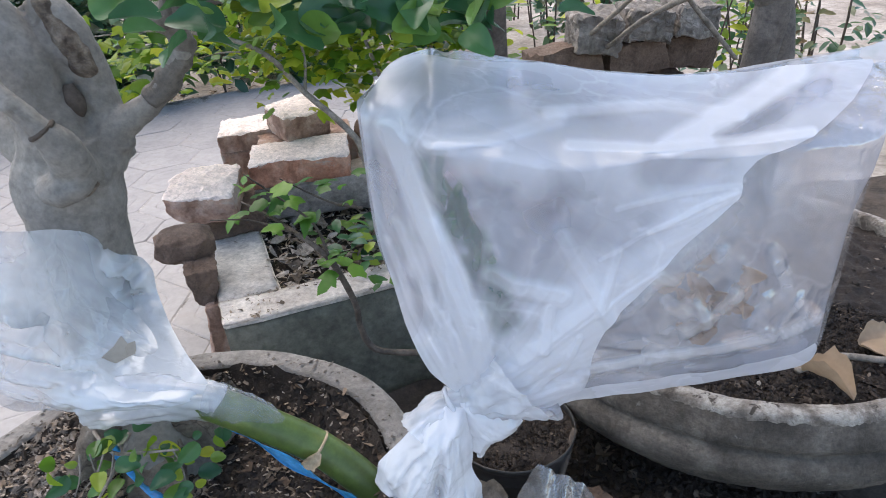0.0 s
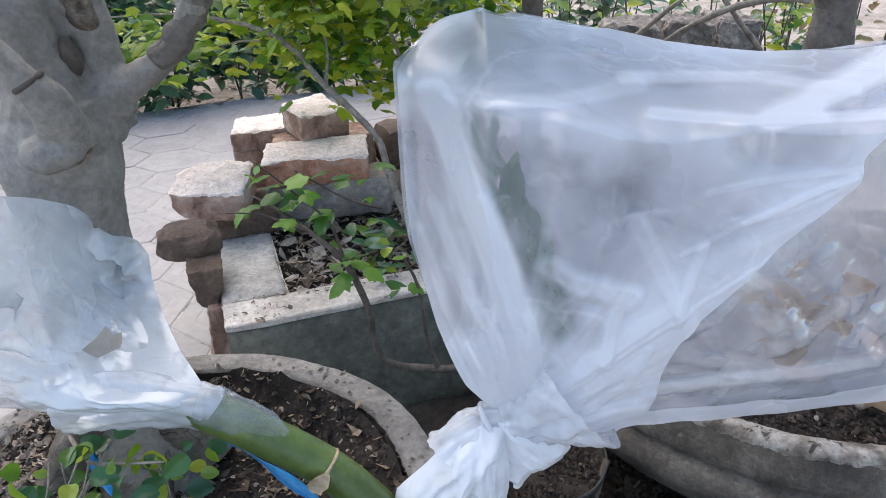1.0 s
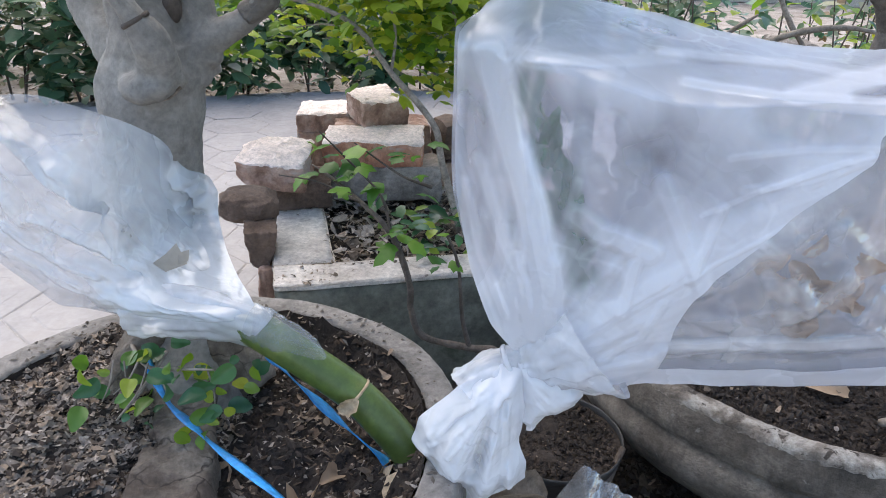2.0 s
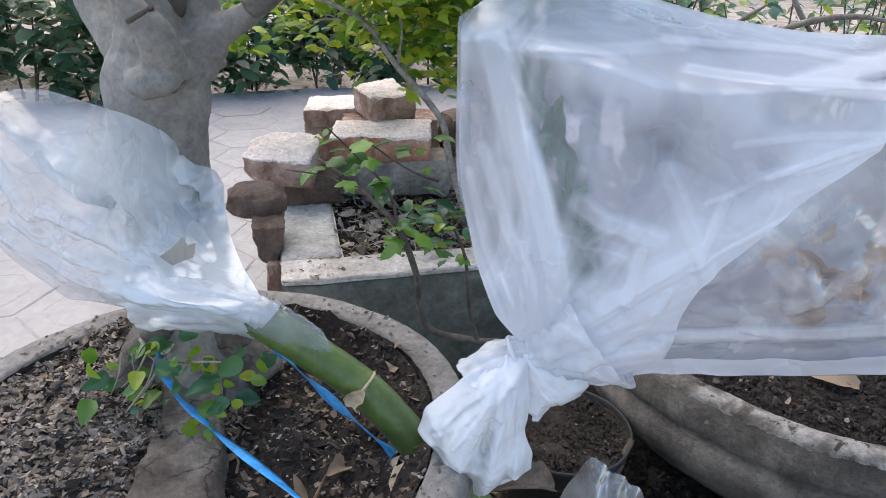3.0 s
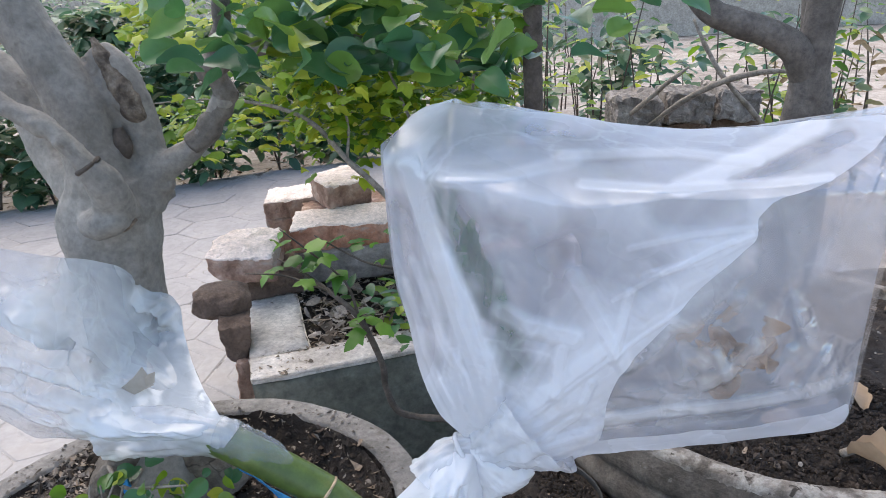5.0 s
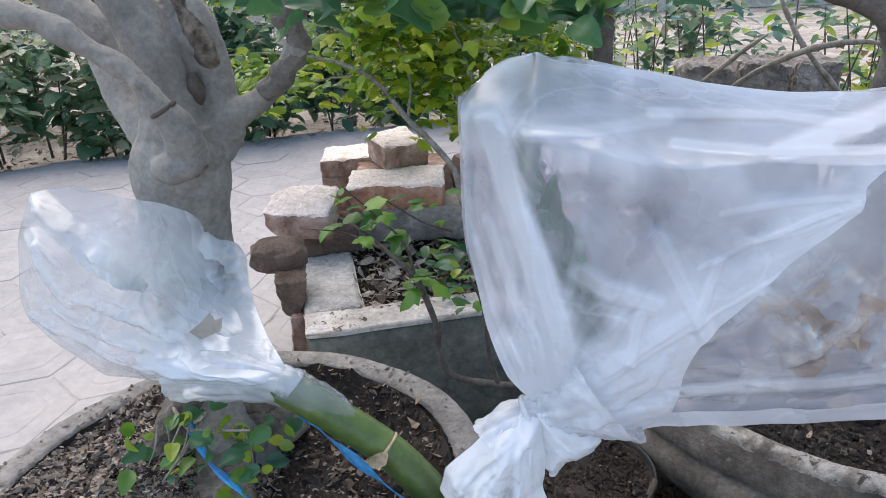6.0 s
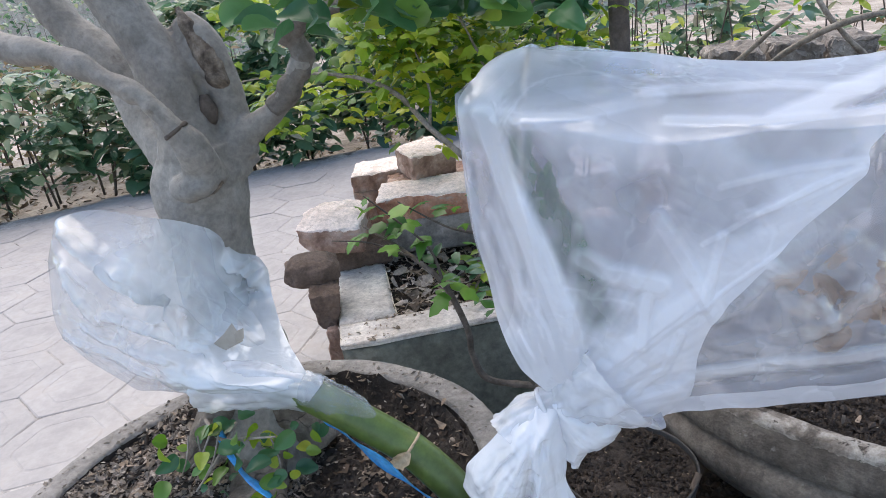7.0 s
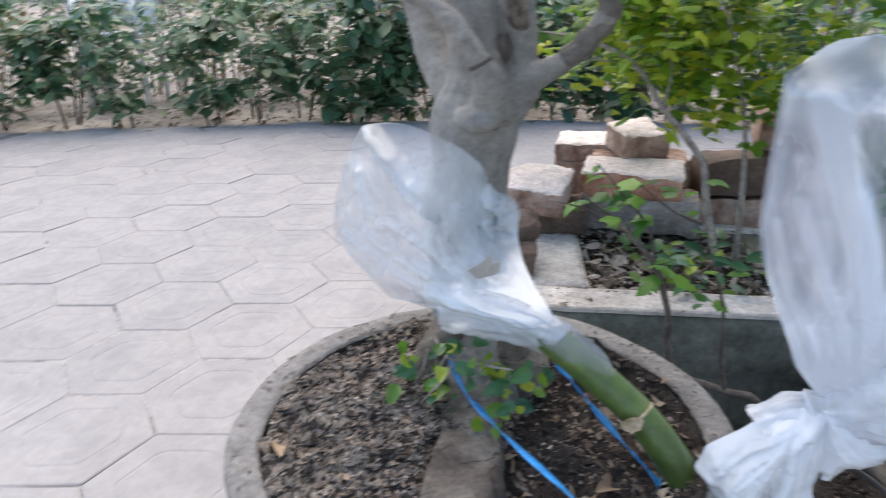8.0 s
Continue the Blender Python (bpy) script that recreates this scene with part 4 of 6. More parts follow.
        under(from_lists("back_film", verts[cut:], [tuple(q - cut for q in f) for f in faces[half:]], behind, None, "milky rear side", True), parent)
        verts, faces, milk = verts[:cut], faces[:half], milk[:cut]
    ob = under(from_lists(name, verts, faces, material, None, label, True), parent)
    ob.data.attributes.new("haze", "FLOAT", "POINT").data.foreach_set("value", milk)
    return lambda x, z: y_of(x, z, 1)


def bunch(name, rows, material, parent, label, sides=64, steps=10, folds=9, depth=0.22, seed=0.0):
    """Gathered film: a tube with deep lengthwise folds."""
    pts = smooth_path(rows, steps)
    verts, faces = [], []
    for i, q in enumerate(pts):
        c = Vector(q[:3])
        d = (Vector(pts[min(i + 1, len(pts) - 1)][:3]) - Vector(pts[max(i - 1, 0)][:3])).normalized()
        a = d.cross(Vector((0.2, 1, 0.1))).normalized()
        b = d.cross(a)
        for k in range(sides):
            w = 2 * math.pi * k / sides
            n = a * math.cos(w) + b * math.sin(w) * 0.8
            f = 1 - 2 * abs(noise.noise(Vector((math.cos(w) * folds * 0.35 + seed, math.sin(w) * folds * 0.35, i * 0.08))))
            g = noise.noise((c + n * q[3]) * 38 + Vector((seed, 0, 0)))
            h = crumple((w * 0.9 + seed) * 1.6, i * 0.16, seed)
            verts.append(tuple(c + n * q[3] * (1 + depth * f + 0.10 * g + 0.30 * (h - 0.2))))
        if i:
            o = (i - 1) * sides
            faces += [(o + k, o + (k + 1) % sides, o + sides + (k + 1) % sides, o + sides + k) for k in range(sides)]
    return under(from_lists(name, verts, faces, material, None, label, True), parent)


# Large bag.
BIG = [(0.030, 0.500), (0.000, 0.532), (-0.020, 0.582), (-0.033, 0.645), (-0.037, 0.715), (-0.036, 0.783), (-0.020, 0.806), (0.005, 0.817), (0.022, 0.825), (0.034, 0.819), (0.045, 0.8235), (0.075, 0.815), (0.103, 0.805), (0.202, 0.790), (0.284, 0.793), (0.345, 0.803), (0.376, 0.818),
       (0.372, 0.74), (0.366, 0.66), (0.360, 0.58), (0.354, 0.512), (0.30, 0.499), (0.231, 0.491), (0.135, 0.483), (0.095, 0.470), (0.060, 0.478)]


def big_warp(x, y, s, side):
    """Folds the bag's upper part back into a shallow roof behind the front ridge; the left edge moves back along sight
    lines to fit the camera's view.
    """
    top = float(np.interp(x, (-0.037, -0.02, 0.005, 0.022, 0.045, 0.075, 0.103, 0.202, 0.284, 0.345, 0.376), (0.783, 0.806, 0.817, 0.825, 0.8235, 0.815, 0.805, 0.790, 0.793, 0.803, 0.818)))
    high = float(np.interp(x, (-0.037, -0.01, 0.024, 0.08, 0.14, 0.20, 0.26, 0.345, 0.376), (0.768, 0.779, 0.790, 0.777, 0.759, 0.748, 0.748, 0.762, 0.775)))
    fold = max(0.737, 0.760 - 0.14 * max(0.0, x + 0.02)) - 0.004 + 0.010 * noise.noise(Vector((x * 13, 4.0, 0)))
    f = min(1.0, max(0.0, (s - fold + 0.006) / max(top - fold + 0.006, 0.01)))
    f = f ** 1.7
    k = min(1.0, max(0.0, (x + 0.042) / 0.06))
    deep = 0.145 * k * k * (3 - 2 * k)
    back, z = deep * f, s
    if f > 0.0:
        g = min(1.0, max(0.0, (s - fold + 0.006) / max(top - fold + 0.006, 0.01)))
        z = fold - 0.006 + g * (high - fold + 0.006) + (0.505 - y) * f * 0.5 * side
        y = 0.505 + (y - 0.505) * (1 - 0.7 * f)
    if side < 0:
        inner = min(1.0, max(0.0, min(x + 0.033, 0.368 - x) / 0.04))
        back += inner * (max(back, deep * min(1.0, max(0.0, (s - 0.5) / 0.28))) - back)
    x, y = 0.03 + (x - 0.03) * (1 + 2.0 * deep * f), y + back
    e = min(1.0, max(0.0, (0.022 - x) / 0.058)) * min(1.0, max(0.0, (s - 0.53) / 0.09))
    further = 0.095 * e * e * (3 - 2 * e)
    k = further / y
    return (x + (x - 0.016) * k, y + further, z + (z - 0.822) * k)


# Haze along these rows paints bright streaks and glints into the film's opacity.
STREAKS = [
    (0.008, 0.72, 0.010, -0.012, 0.758, 0.000, 0.720, 0.012, 0.684, 0.027, 0.645, 0.043, 0.586, 0.050, 0.530),
    (0.004, 0.26, 0.004, -0.015, 0.679, 0.007, 0.620, 0.024, 0.584, 0.035, 0.533),
    (0.003, 0.20, 0.003, -0.024, 0.660, -0.010, 0.600, 0.012, 0.550),
    (0.006, -0.26, -0.004, -0.013, 0.752, 0.005, 0.720, 0.012, 0.700),
    (0.012, -0.27, -0.006, 0.020, 0.735, 0.045, 0.660, 0.068, 0.600),
    (0.007, 0.30, 0.006, 0.059, 0.643, 0.075, 0.632, 0.089, 0.629, 0.114, 0.620),
    (0.012, 0.22, 0.004, 0.070, 0.735, 0.093, 0.728, 0.094, 0.713),
    (0.003, 0.14, 0.003, 0.145, 0.602, 0.152, 0.630, 0.159, 0.657),
    (0.005, 0.10, 0.004, 0.113, 0.675, 0.132, 0.640, 0.158, 0.591),
]
STREAKS += [
    (0.020, 0.20, 0.003, 0.100, 0.560, 0.150, 0.606, 0.205, 0.655, 0.240, 0.700),
    (0.003, 0.42, 0.005, 0.121, 0.749, 0.186, 0.742, 0.237, 0.743, 0.300, 0.746),
    (0.012, 0.26, 0.005, 0.050, 0.505, 0.100, 0.560, 0.145, 0.600),
    (0.008, 0.24, 0.005, 0.060, 0.490, 0.130, 0.520),
    (0.004, 0.24, 0.005, 0.016, 0.757, 0.060, 0.758, 0.115, 0.765),
    (0.003, 0.28, 0.006, 0.105, 0.769, 0.150, 0.770, 0.192, 0.769, 0.250, 0.760),
    (0.007, 0.55, 0.003, 0.195, 0.742, 0.240, 0.760, 0.290, 0.785),
    (0.006, -0.26, -0.003, 0.235, 0.747, 0.275, 0.760, 0.310, 0.774),
    (0.004, 0.24, 0.004, 0.100, 0.570, 0.105, 0.610),
    (0.003, 0.20, 0.003, 0.090, 0.520, 0.118, 0.545, 0.130, 0.580),
]
CLEARINGS = [
    (0.018, -0.20, -0.001, 0.090, 0.785, 0.200, 0.768, 0.260, 0.768),
    (0.032, -0.30, -0.003, 0.058, 0.700, 0.085, 0.682, 0.082, 0.655),
    (0.020, -0.20, -0.003, 0.115, 0.700, 0.170, 0.672),
    (0.013, -0.26, -0.004, 0.185, 0.720, 0.235, 0.716),
    (0.010, -0.16, -0.002, 0.120, 0.575, 0.090, 0.590),
    (0.016, -0.26, -0.002, -0.022, 0.720, -0.016, 0.660, -0.004, 0.600),
]
CRUMPLES = [
    (0.050, -0.10, 0.000, 0.215, 0.590, 0.330, 0.615),
    (0.008, 0.20, 0.005, 0.246, 0.640, 0.262, 0.626, 0.272, 0.600),
    (0.006, 0.18, 0.004, 0.262, 0.604, 0.240, 0.577, 0.225, 0.570),
    (0.005, 0.12, 0.003, 0.222, 0.597, 0.238, 0.585),
    (0.007, 0.14, 0.003, 0.160, 0.565, 0.190, 0.558, 0.205, 0.545),
    (0.005, 0.18, 0.004, 0.290, 0.640, 0.310, 0.600, 0.330, 0.575),
    (0.004, 0.14, 0.003, 0.280, 0.570, 0.305, 0.560, 0.330, 0.600),
    (0.006, 0.36, 0.004, 0.137, 0.532, 0.220, 0.543, 0.345, 0.562),
]
FANS = (pleats((0.030, 0.500), 78, 118, 9, (0.03, 0.08), (0.06, 0.18), 201) + pleats((0.030, 0.500), 12, 70, 8, (0.03, 0.07), (0.05, 0.20), 202)
        + pleats((-0.014, 0.764), -86, -58, 6, (0.01, 0.03), (0.05, 0.13), 203) + pleats((-0.014, 0.764), -6, 14, 4, (0.01, 0.04), (0.05, 0.16), 204) + pleats((0.262, 0.706), 176, 226, 6, (0.0, 0.03), (0.04, 0.10), 205))
CORNER = scuffs((0.17, 0.55), (0.34, 0.65), 20, (0.008, 0.026), 208, (0.08, 0.24), (0.002, 0.007), 0.002)
big_folds = Folds(STREAKS + CLEARINGS + FANS)
bag = thing("plastic_bag", (0.02, 0.50, 0.36), "large milky polythene bag tied over a shoot, neck bunched", "bag")
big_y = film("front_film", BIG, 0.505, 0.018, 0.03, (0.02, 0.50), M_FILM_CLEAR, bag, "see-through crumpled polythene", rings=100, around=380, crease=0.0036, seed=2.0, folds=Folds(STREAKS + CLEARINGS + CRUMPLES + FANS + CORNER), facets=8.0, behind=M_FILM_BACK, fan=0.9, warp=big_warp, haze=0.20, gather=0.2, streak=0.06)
FLAP = [(0.030, 0.502), (0.000, 0.535), (-0.018, 0.584), (-0.031, 0.646), (-0.035, 0.715), (-0.033, 0.773), (-0.016, 0.803), (0.023, 0.818), (0.103, 0.801), (0.202, 0.786), (0.284, 0.789), (0.345, 0.79),
        (0.33, 0.765), (0.30, 0.743), (0.264, 0.726), (0.252, 0.714), (0.247, 0.693), (0.211, 0.659), (0.183, 0.625), (0.155, 0.591), (0.144, 0.557), (0.138, 0.515), (0.118, 0.487), (0.095, 0.474), (0.060, 0.480)]
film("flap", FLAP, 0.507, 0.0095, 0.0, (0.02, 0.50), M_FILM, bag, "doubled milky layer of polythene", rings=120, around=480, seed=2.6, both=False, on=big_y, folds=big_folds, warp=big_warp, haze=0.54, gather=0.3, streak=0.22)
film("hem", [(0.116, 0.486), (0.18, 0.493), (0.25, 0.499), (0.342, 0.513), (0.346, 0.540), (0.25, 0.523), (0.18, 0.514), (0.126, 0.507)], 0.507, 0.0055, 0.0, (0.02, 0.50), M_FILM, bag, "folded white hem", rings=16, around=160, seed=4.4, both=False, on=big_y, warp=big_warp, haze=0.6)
TAIL = [(0.014, 0.506), (-0.012, 0.492), (-0.030, 0.470), (-0.055, 0.443), (-0.060, 0.420), (-0.054, 0.402), (-0.042, 0.389), (-0.028, 0.380), (-0.012, 0.368), (-0.007, 0.347), (0.006, 0.357), (0.022, 0.368), (0.042, 0.386), (0.041, 0.405), (0.032, 0.430), (0.036, 0.455), (0.034, 0.480), (0.030, 0.500)]
# Ridges get more haze and grooves less, painting light and shade on folds.
TAIL_FOLDS = [
    (0.009, 0.25, 0.012, 0.016, 0.500, -0.008, 0.470, -0.024, 0.425, -0.030, 0.385),
    (0.006, -0.20, -0.010, 0.018, 0.495, 0.004, 0.455, -0.006, 0.410),
    (0.007, 0.25, 0.011, 0.020, 0.495, 0.014, 0.450, 0.012, 0.405, -0.003, 0.362),
    (0.004, -0.30, -0.012, 0.008, 0.452, 0.002, 0.432, -0.001, 0.418),
    (0.006, 0.10, 0.009, 0.024, 0.490, 0.028, 0.440, 0.030, 0.395),
    (0.005, -0.12, -0.006, 0.005, 0.490, -0.025, 0.458, -0.045, 0.425),
    (0.006, 0.15, 0.008, 0.000, 0.490, -0.035, 0.455, -0.054, 0.410),
    (0.005, -0.10, -0.007, 0.020, 0.480, 0.022, 0.430, 0.018, 0.385),
]
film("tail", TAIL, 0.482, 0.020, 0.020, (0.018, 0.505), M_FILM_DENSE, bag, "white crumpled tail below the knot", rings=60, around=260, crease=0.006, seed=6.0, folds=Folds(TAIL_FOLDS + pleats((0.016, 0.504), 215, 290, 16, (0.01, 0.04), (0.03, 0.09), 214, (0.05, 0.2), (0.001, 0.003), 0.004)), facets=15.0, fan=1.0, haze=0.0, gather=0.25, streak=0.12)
RUFFLE = [(0.026, 0.506), (0.030, 0.470), (0.036, 0.440), (0.044, 0.436), (0.052, 0.452), (0.066, 0.458), (0.078, 0.468), (0.082, 0.482), (0.060, 0.500)]
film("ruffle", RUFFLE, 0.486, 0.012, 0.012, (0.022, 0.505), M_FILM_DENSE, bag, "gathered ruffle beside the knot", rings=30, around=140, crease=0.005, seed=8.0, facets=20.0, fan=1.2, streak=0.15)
bunch("neck", [(0.085, 0.495, 0.535, 0.050), (0.055, 0.497, 0.512, 0.032), (0.032, 0.497, 0.500, 0.018), (0.020, 0.495, 0.498, 0.014), (0.008, 0.490, 0.488, 0.020), (-0.004, 0.485, 0.470, 0.026)],
      M_FILM_DENSE, bag, "tightly twisted white neck", folds=12, depth=0.20)
ring_of("tie", (0.020, 0.495, 0.498), (0.9, 0.1, 0.5), 0.0150, 0.0025, M_FILM_DENSE, bag, "twisted tie of plastic")

regroup(bag, "front_film", ("hem",))
regroup(bag, "neck", ("tie", "ruffle"))
shoot = thing("bagged_shoot", (0.03, 0.52, 0.48), "green leafy shoot inside the large plastic bag", "plant")
under(tube("stem", [(0.03, 0.499, 0.497, 0.006), (0.05, 0.507, 0.55, 0.006), (0.064, 0.512, 0.61, 0.006), (0.046, 0.512, 0.67, 0.005), (0.020, 0.512, 0.72, 0.004), (0.010, 0.512, 0.755, 0.002)], M_STEM, None, "", 10, 5), shoot)
bl = Leaves()
rng = random.Random(21)
for k in range(60):
    t = rng.random()
    x, z = 0.072 - 0.057 * t + rng.gauss(0, 0.006), 0.592 + 0.130 * t + rng.gauss(0, 0.006)
    bl.dry_leaf(big_warp(x, big_y(x, z) + 0.004, z, 1), (rng.uniform(-0.3, 0.3), rng.uniform(-0.1, 0.1), rng.choice((-1, 1)) * rng.uniform(0.4, 1.0)), (rng.uniform(-0.6, 0.6), -1, 0.3), rng.uniform(0.014, 0.030), rng.uniform(0.006, 0.012), rng, 0.1)
under(bl.put("leaves", M_SHADELEAF, None, "wilting grey-green leaves"), shoot)
dl = Leaves()
for k in range(22):
    dl.dry_leaf((rng.gauss(0.252, 0.022), rng.uniform(0.508, 0.530), rng.gauss(0.578, 0.014)), some_way(rng), (rng.uniform(-0.6, 0.6), -1, 0.3), rng.uniform(0.018, 0.032), rng.uniform(0.012, 0.022), rng, 1.6)
under(dl.put("dead_leaves", M_DEADLEAF, None, "withered tan leaves"), shoot)

# Small bag.
SMALL = [(-0.222, 0.506), (-0.232, 0.535), (-0.238, 0.565), (-0.239, 0.600), (-0.237, 0.624), (-0.243, 0.635), (-0.262, 0.640), (-0.272, 0.655), (-0.290, 0.667), (-0.322, 0.680), (-0.380, 0.689), (-0.421, 0.693), (-0.446, 0.688),
         (-0.460, 0.668), (-0.476, 0.638), (-0.490, 0.587), (-0.491, 0.552), (-0.476, 0.532), (-0.451, 0.509), (-0.419, 0.490), (-0.393, 0.485), (-0.320, 0.478), (-0.260, 0.480), (-0.232, 0.487)]
# Haze here also paints bright folds and dim creases into the film.
SMALL_FOLDS = [
    (0.010, -0.06, -0.032, -0.444, 0.668, -0.411, 0.642, -0.385, 0.614, -0.355, 0.598),
    (0.010, 0.04, 0.017, -0.446, 0.684, -0.400, 0.655, -0.370, 0.630, -0.335, 0.615),
    (0.009, -0.16, -0.014, -0.320, 0.664, -0.290, 0.660, -0.257, 0.648),
    (0.008, 0.18, 0.012, -0.330, 0.678, -0.282, 0.668, -0.258, 0.655),
    (0.007, -0.18, -0.014, -0.263, 0.620, -0.245, 0.630, -0.226, 0.638),
    (0.006, 0.25, 0.010, -0.270, 0.640, -0.240, 0.612, -0.232, 0.590),
    (0.006, 0.18, 0.008, -0.408, 0.586, -0.353, 0.566, -0.326, 0.548),
    (0.008, -0.14, -0.010, -0.410, 0.574, -0.355, 0.554, -0.326, 0.536),
    (0.030, 0.26, 0.003, -0.350, 0.640, -0.270, 0.640),
    (0.030, -0.10, 0.0, -0.470, 0.560, -0.400, 0.520),
    (0.016, 0.26, 0.006, -0.290, 0.529, -0.240, 0.545, -0.235, 0.580),
    (0.014, -0.12, -0.006, -0.334, 0.574, -0.302, 0.587),
]
SMALL_FOLDS += [
    (0.012, 0.12, -0.003, -0.320, 0.546, -0.290, 0.562, -0.278, 0.552),
    (0.018, 0.34, 0.008, -0.350, 0.503, -0.290, 0.508, -0.225, 0.508),
    (0.004, 0.24, 0.006, -0.330, 0.560, -0.345, 0.600, -0.350, 0.620),
    (0.004, 0.24, 0.006, -0.275, 0.575, -0.262, 0.600, -0.268, 0.625),
    (0.004, 0.20, 0.005, -0.400, 0.560, -0.430, 0.600, -0.445, 0.640),
    (0.005, 0.20, 0.006, -0.380, 0.520, -0.430, 0.545, -0.470, 0.565),
    (0.020, -0.16, 0.000, -0.440, 0.680, -0.360, 0.676),
    (0.003, 0.18, 0.005, -0.360, 0.535, -0.400, 0.550, -0.440, 0.580),
]


def small_warp(x, y, z, side):
    """Pushes the pouch back along sight lines, its outline fitted to the camera's view: its far top corner hangs well
    behind the neck.
    """
    a = min(1.0, max(0.0, (x + 0.37) / 0.12))
    b = min(1.0, max(0.0, (z - 0.490) / 0.125))
    deeper = 0.138 * a * a * (3 - 2 * a) * b * b * (3 - 2 * b) - 0.012
    k = deeper / y
    return (x + (x - 0.055) * k, y + deeper, z + (z - 0.852) * k)


small = thing("plastic_bag", (-0.30, 0.53, 0.47), "small crumpled clear polythene bag tied on the green stem", "bag")
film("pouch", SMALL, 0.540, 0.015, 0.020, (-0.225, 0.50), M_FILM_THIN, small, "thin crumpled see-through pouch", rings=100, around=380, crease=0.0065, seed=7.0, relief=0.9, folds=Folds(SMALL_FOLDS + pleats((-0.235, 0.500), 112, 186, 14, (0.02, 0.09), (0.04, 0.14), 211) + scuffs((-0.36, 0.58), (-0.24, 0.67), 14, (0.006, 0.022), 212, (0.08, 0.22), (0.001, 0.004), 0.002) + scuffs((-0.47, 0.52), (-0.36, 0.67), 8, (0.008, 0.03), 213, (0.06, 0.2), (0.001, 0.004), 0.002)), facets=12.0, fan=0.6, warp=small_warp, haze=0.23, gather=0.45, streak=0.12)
bunch("neck", [(-0.34, 0.533, 0.497, 0.026), (-0.30, 0.532, 0.497, 0.025), (-0.26, 0.531, 0.498, 0.022), (-0.222, 0.530, 0.490, 0.0195), (-0.215, 0.530, 0.487, 0.019)], M_FILM_DENSE, small, "white neck gathered round the stem", folds=8, depth=0.12, seed=3.0)
bunch("tail", [(-0.222, 0.529, 0.493, 0.021), (-0.20, 0.526, 0.487, 0.019), (-0.18, 0.524, 0.480, 0.016), (-0.165, 0.523, 0.472, 0.012), (-0.152, 0.522, 0.464, 0.005)], M_FILM_SKIRT, small, "loose see-through skirt of film", folds=6, depth=0.06, seed=5.0)
bl = Leaves()
rng = random.Random(22)
# Leaf scraps stand in for a grey-brown patch showing through the film.
bl.flake((-0.306, 0.550, 0.541), (-0.95, -0.05, -0.38), (0, -1, 0.2), 0.040, 0.028, rng)
bl.flake((-0.292, 0.550, 0.546), (0.5, -0.05, 0.6), (0, -1, 0.2), 0.020, 0.016, rng)
tagged(bl.put("dead_leaf", M_PALELEAF), "torn leaf standing in for a brown patch inside the small bag", "leaf")


def ribbon(rows, width, label):
    pts = smooth_path(rows, 6)
    verts, faces = [], []
    for i, q in enumerate(pts):
        c = Vector(q[:3])
        d = (Vector(pts[min(i + 1, len(pts) - 1)][:3]) - Vector(pts[max(i - 1, 0)][:3])).normalized()
        side = d.cross(Vector((0.2, 0.5, 1)).normalized()).normalized()
        tw = 0.3 * math.sin(i * 0.7)
        n = (side + d.cross(side) * tw).normalized()
        for s, h in ((-1, 0), (-0.4, 1), (0.4, 1), (1, 0), (0.4, -0.2), (-0.4, -0.2)):
            verts.append(tuple(c + n * (s * width / 2) + d.cross(n) * (h * 0.0012)))
        if i:
            o = (i - 1) * 6
            faces += [(o + k, o + (k + 1) % 6, o + 6 + (k + 1) % 6, o + 6 + k) for k in range(6)]
    return tagged(from_lists("ribbon", verts, faces, M_RIBBON, smooth=True), label, "ribbon", "blue ribbons")


ribbon([(-0.345, 0.545, 0.435), (-0.312, 0.515, 0.408), (-0.276, 0.490, 0.402), (-0.231, 0.457, 0.403), (-0.145, 0.400, 0.404), (-0.06, 0.335, 0.404), (-0.02, 0.30, 0.405)], 0.0105, "flat bright blue plastic ribbon stretched from trunk to rim")
ribbon([(-0.215, 0.545, 0.455), (-0.191, 0.531, 0.439), (-0.148, 0.522, 0.404), (-0.100, 0.512, 0.368), (-0.078, 0.506, 0.350)], 0.019, "blue plastic ribbon under the green stem")
ribbon([(-0.395, 0.60, 0.47), (-0.385, 0.595, 0.455), (-0.375, 0.60, 0.435)], 0.008, "short blue ribbon end tied round the trunk")
for x, y, s in ((-0.157, 0.455, 0.034), (-0.10, 0.42, 0.026), (-0.44, 0.36, 0.022), (-0.135, 0.50, 0.024), (-0.09, 0.36, 0.03)):
    lv = Leaves()
    lv.dry_leaf((x, y, soil_height(x, y) + 0.005), (rng.uniform(-1, 1), -0.6, 0.3), (0.1, -0.6, 1), s * 1.1, s * 0.75, rng, 2.0)
    tagged(lv.put("fallen_leaf", M_DEADLEAF), "curled pale dry leaf on the pot's soil", "leaf", "fallen leaves")

# ---- planter with its bricks and plants ----
P0, PA = (-0.388, 1.010), radians(20.0)
PU, PV = (math.cos(PA), math.sin(PA)), (-math.sin(PA), math.cos(PA))


def at_planter(u, v, z=0.0):
    return (P0[0] + PU[0] * u + PV[0] * v, P0[1] + PU[1] * u + PV[1] * v, z)


planter = thing("planter", at_planter(0.3, 0.25), "low rectangular cement planter, mossy stained sides painted darker as shaded", "planter")


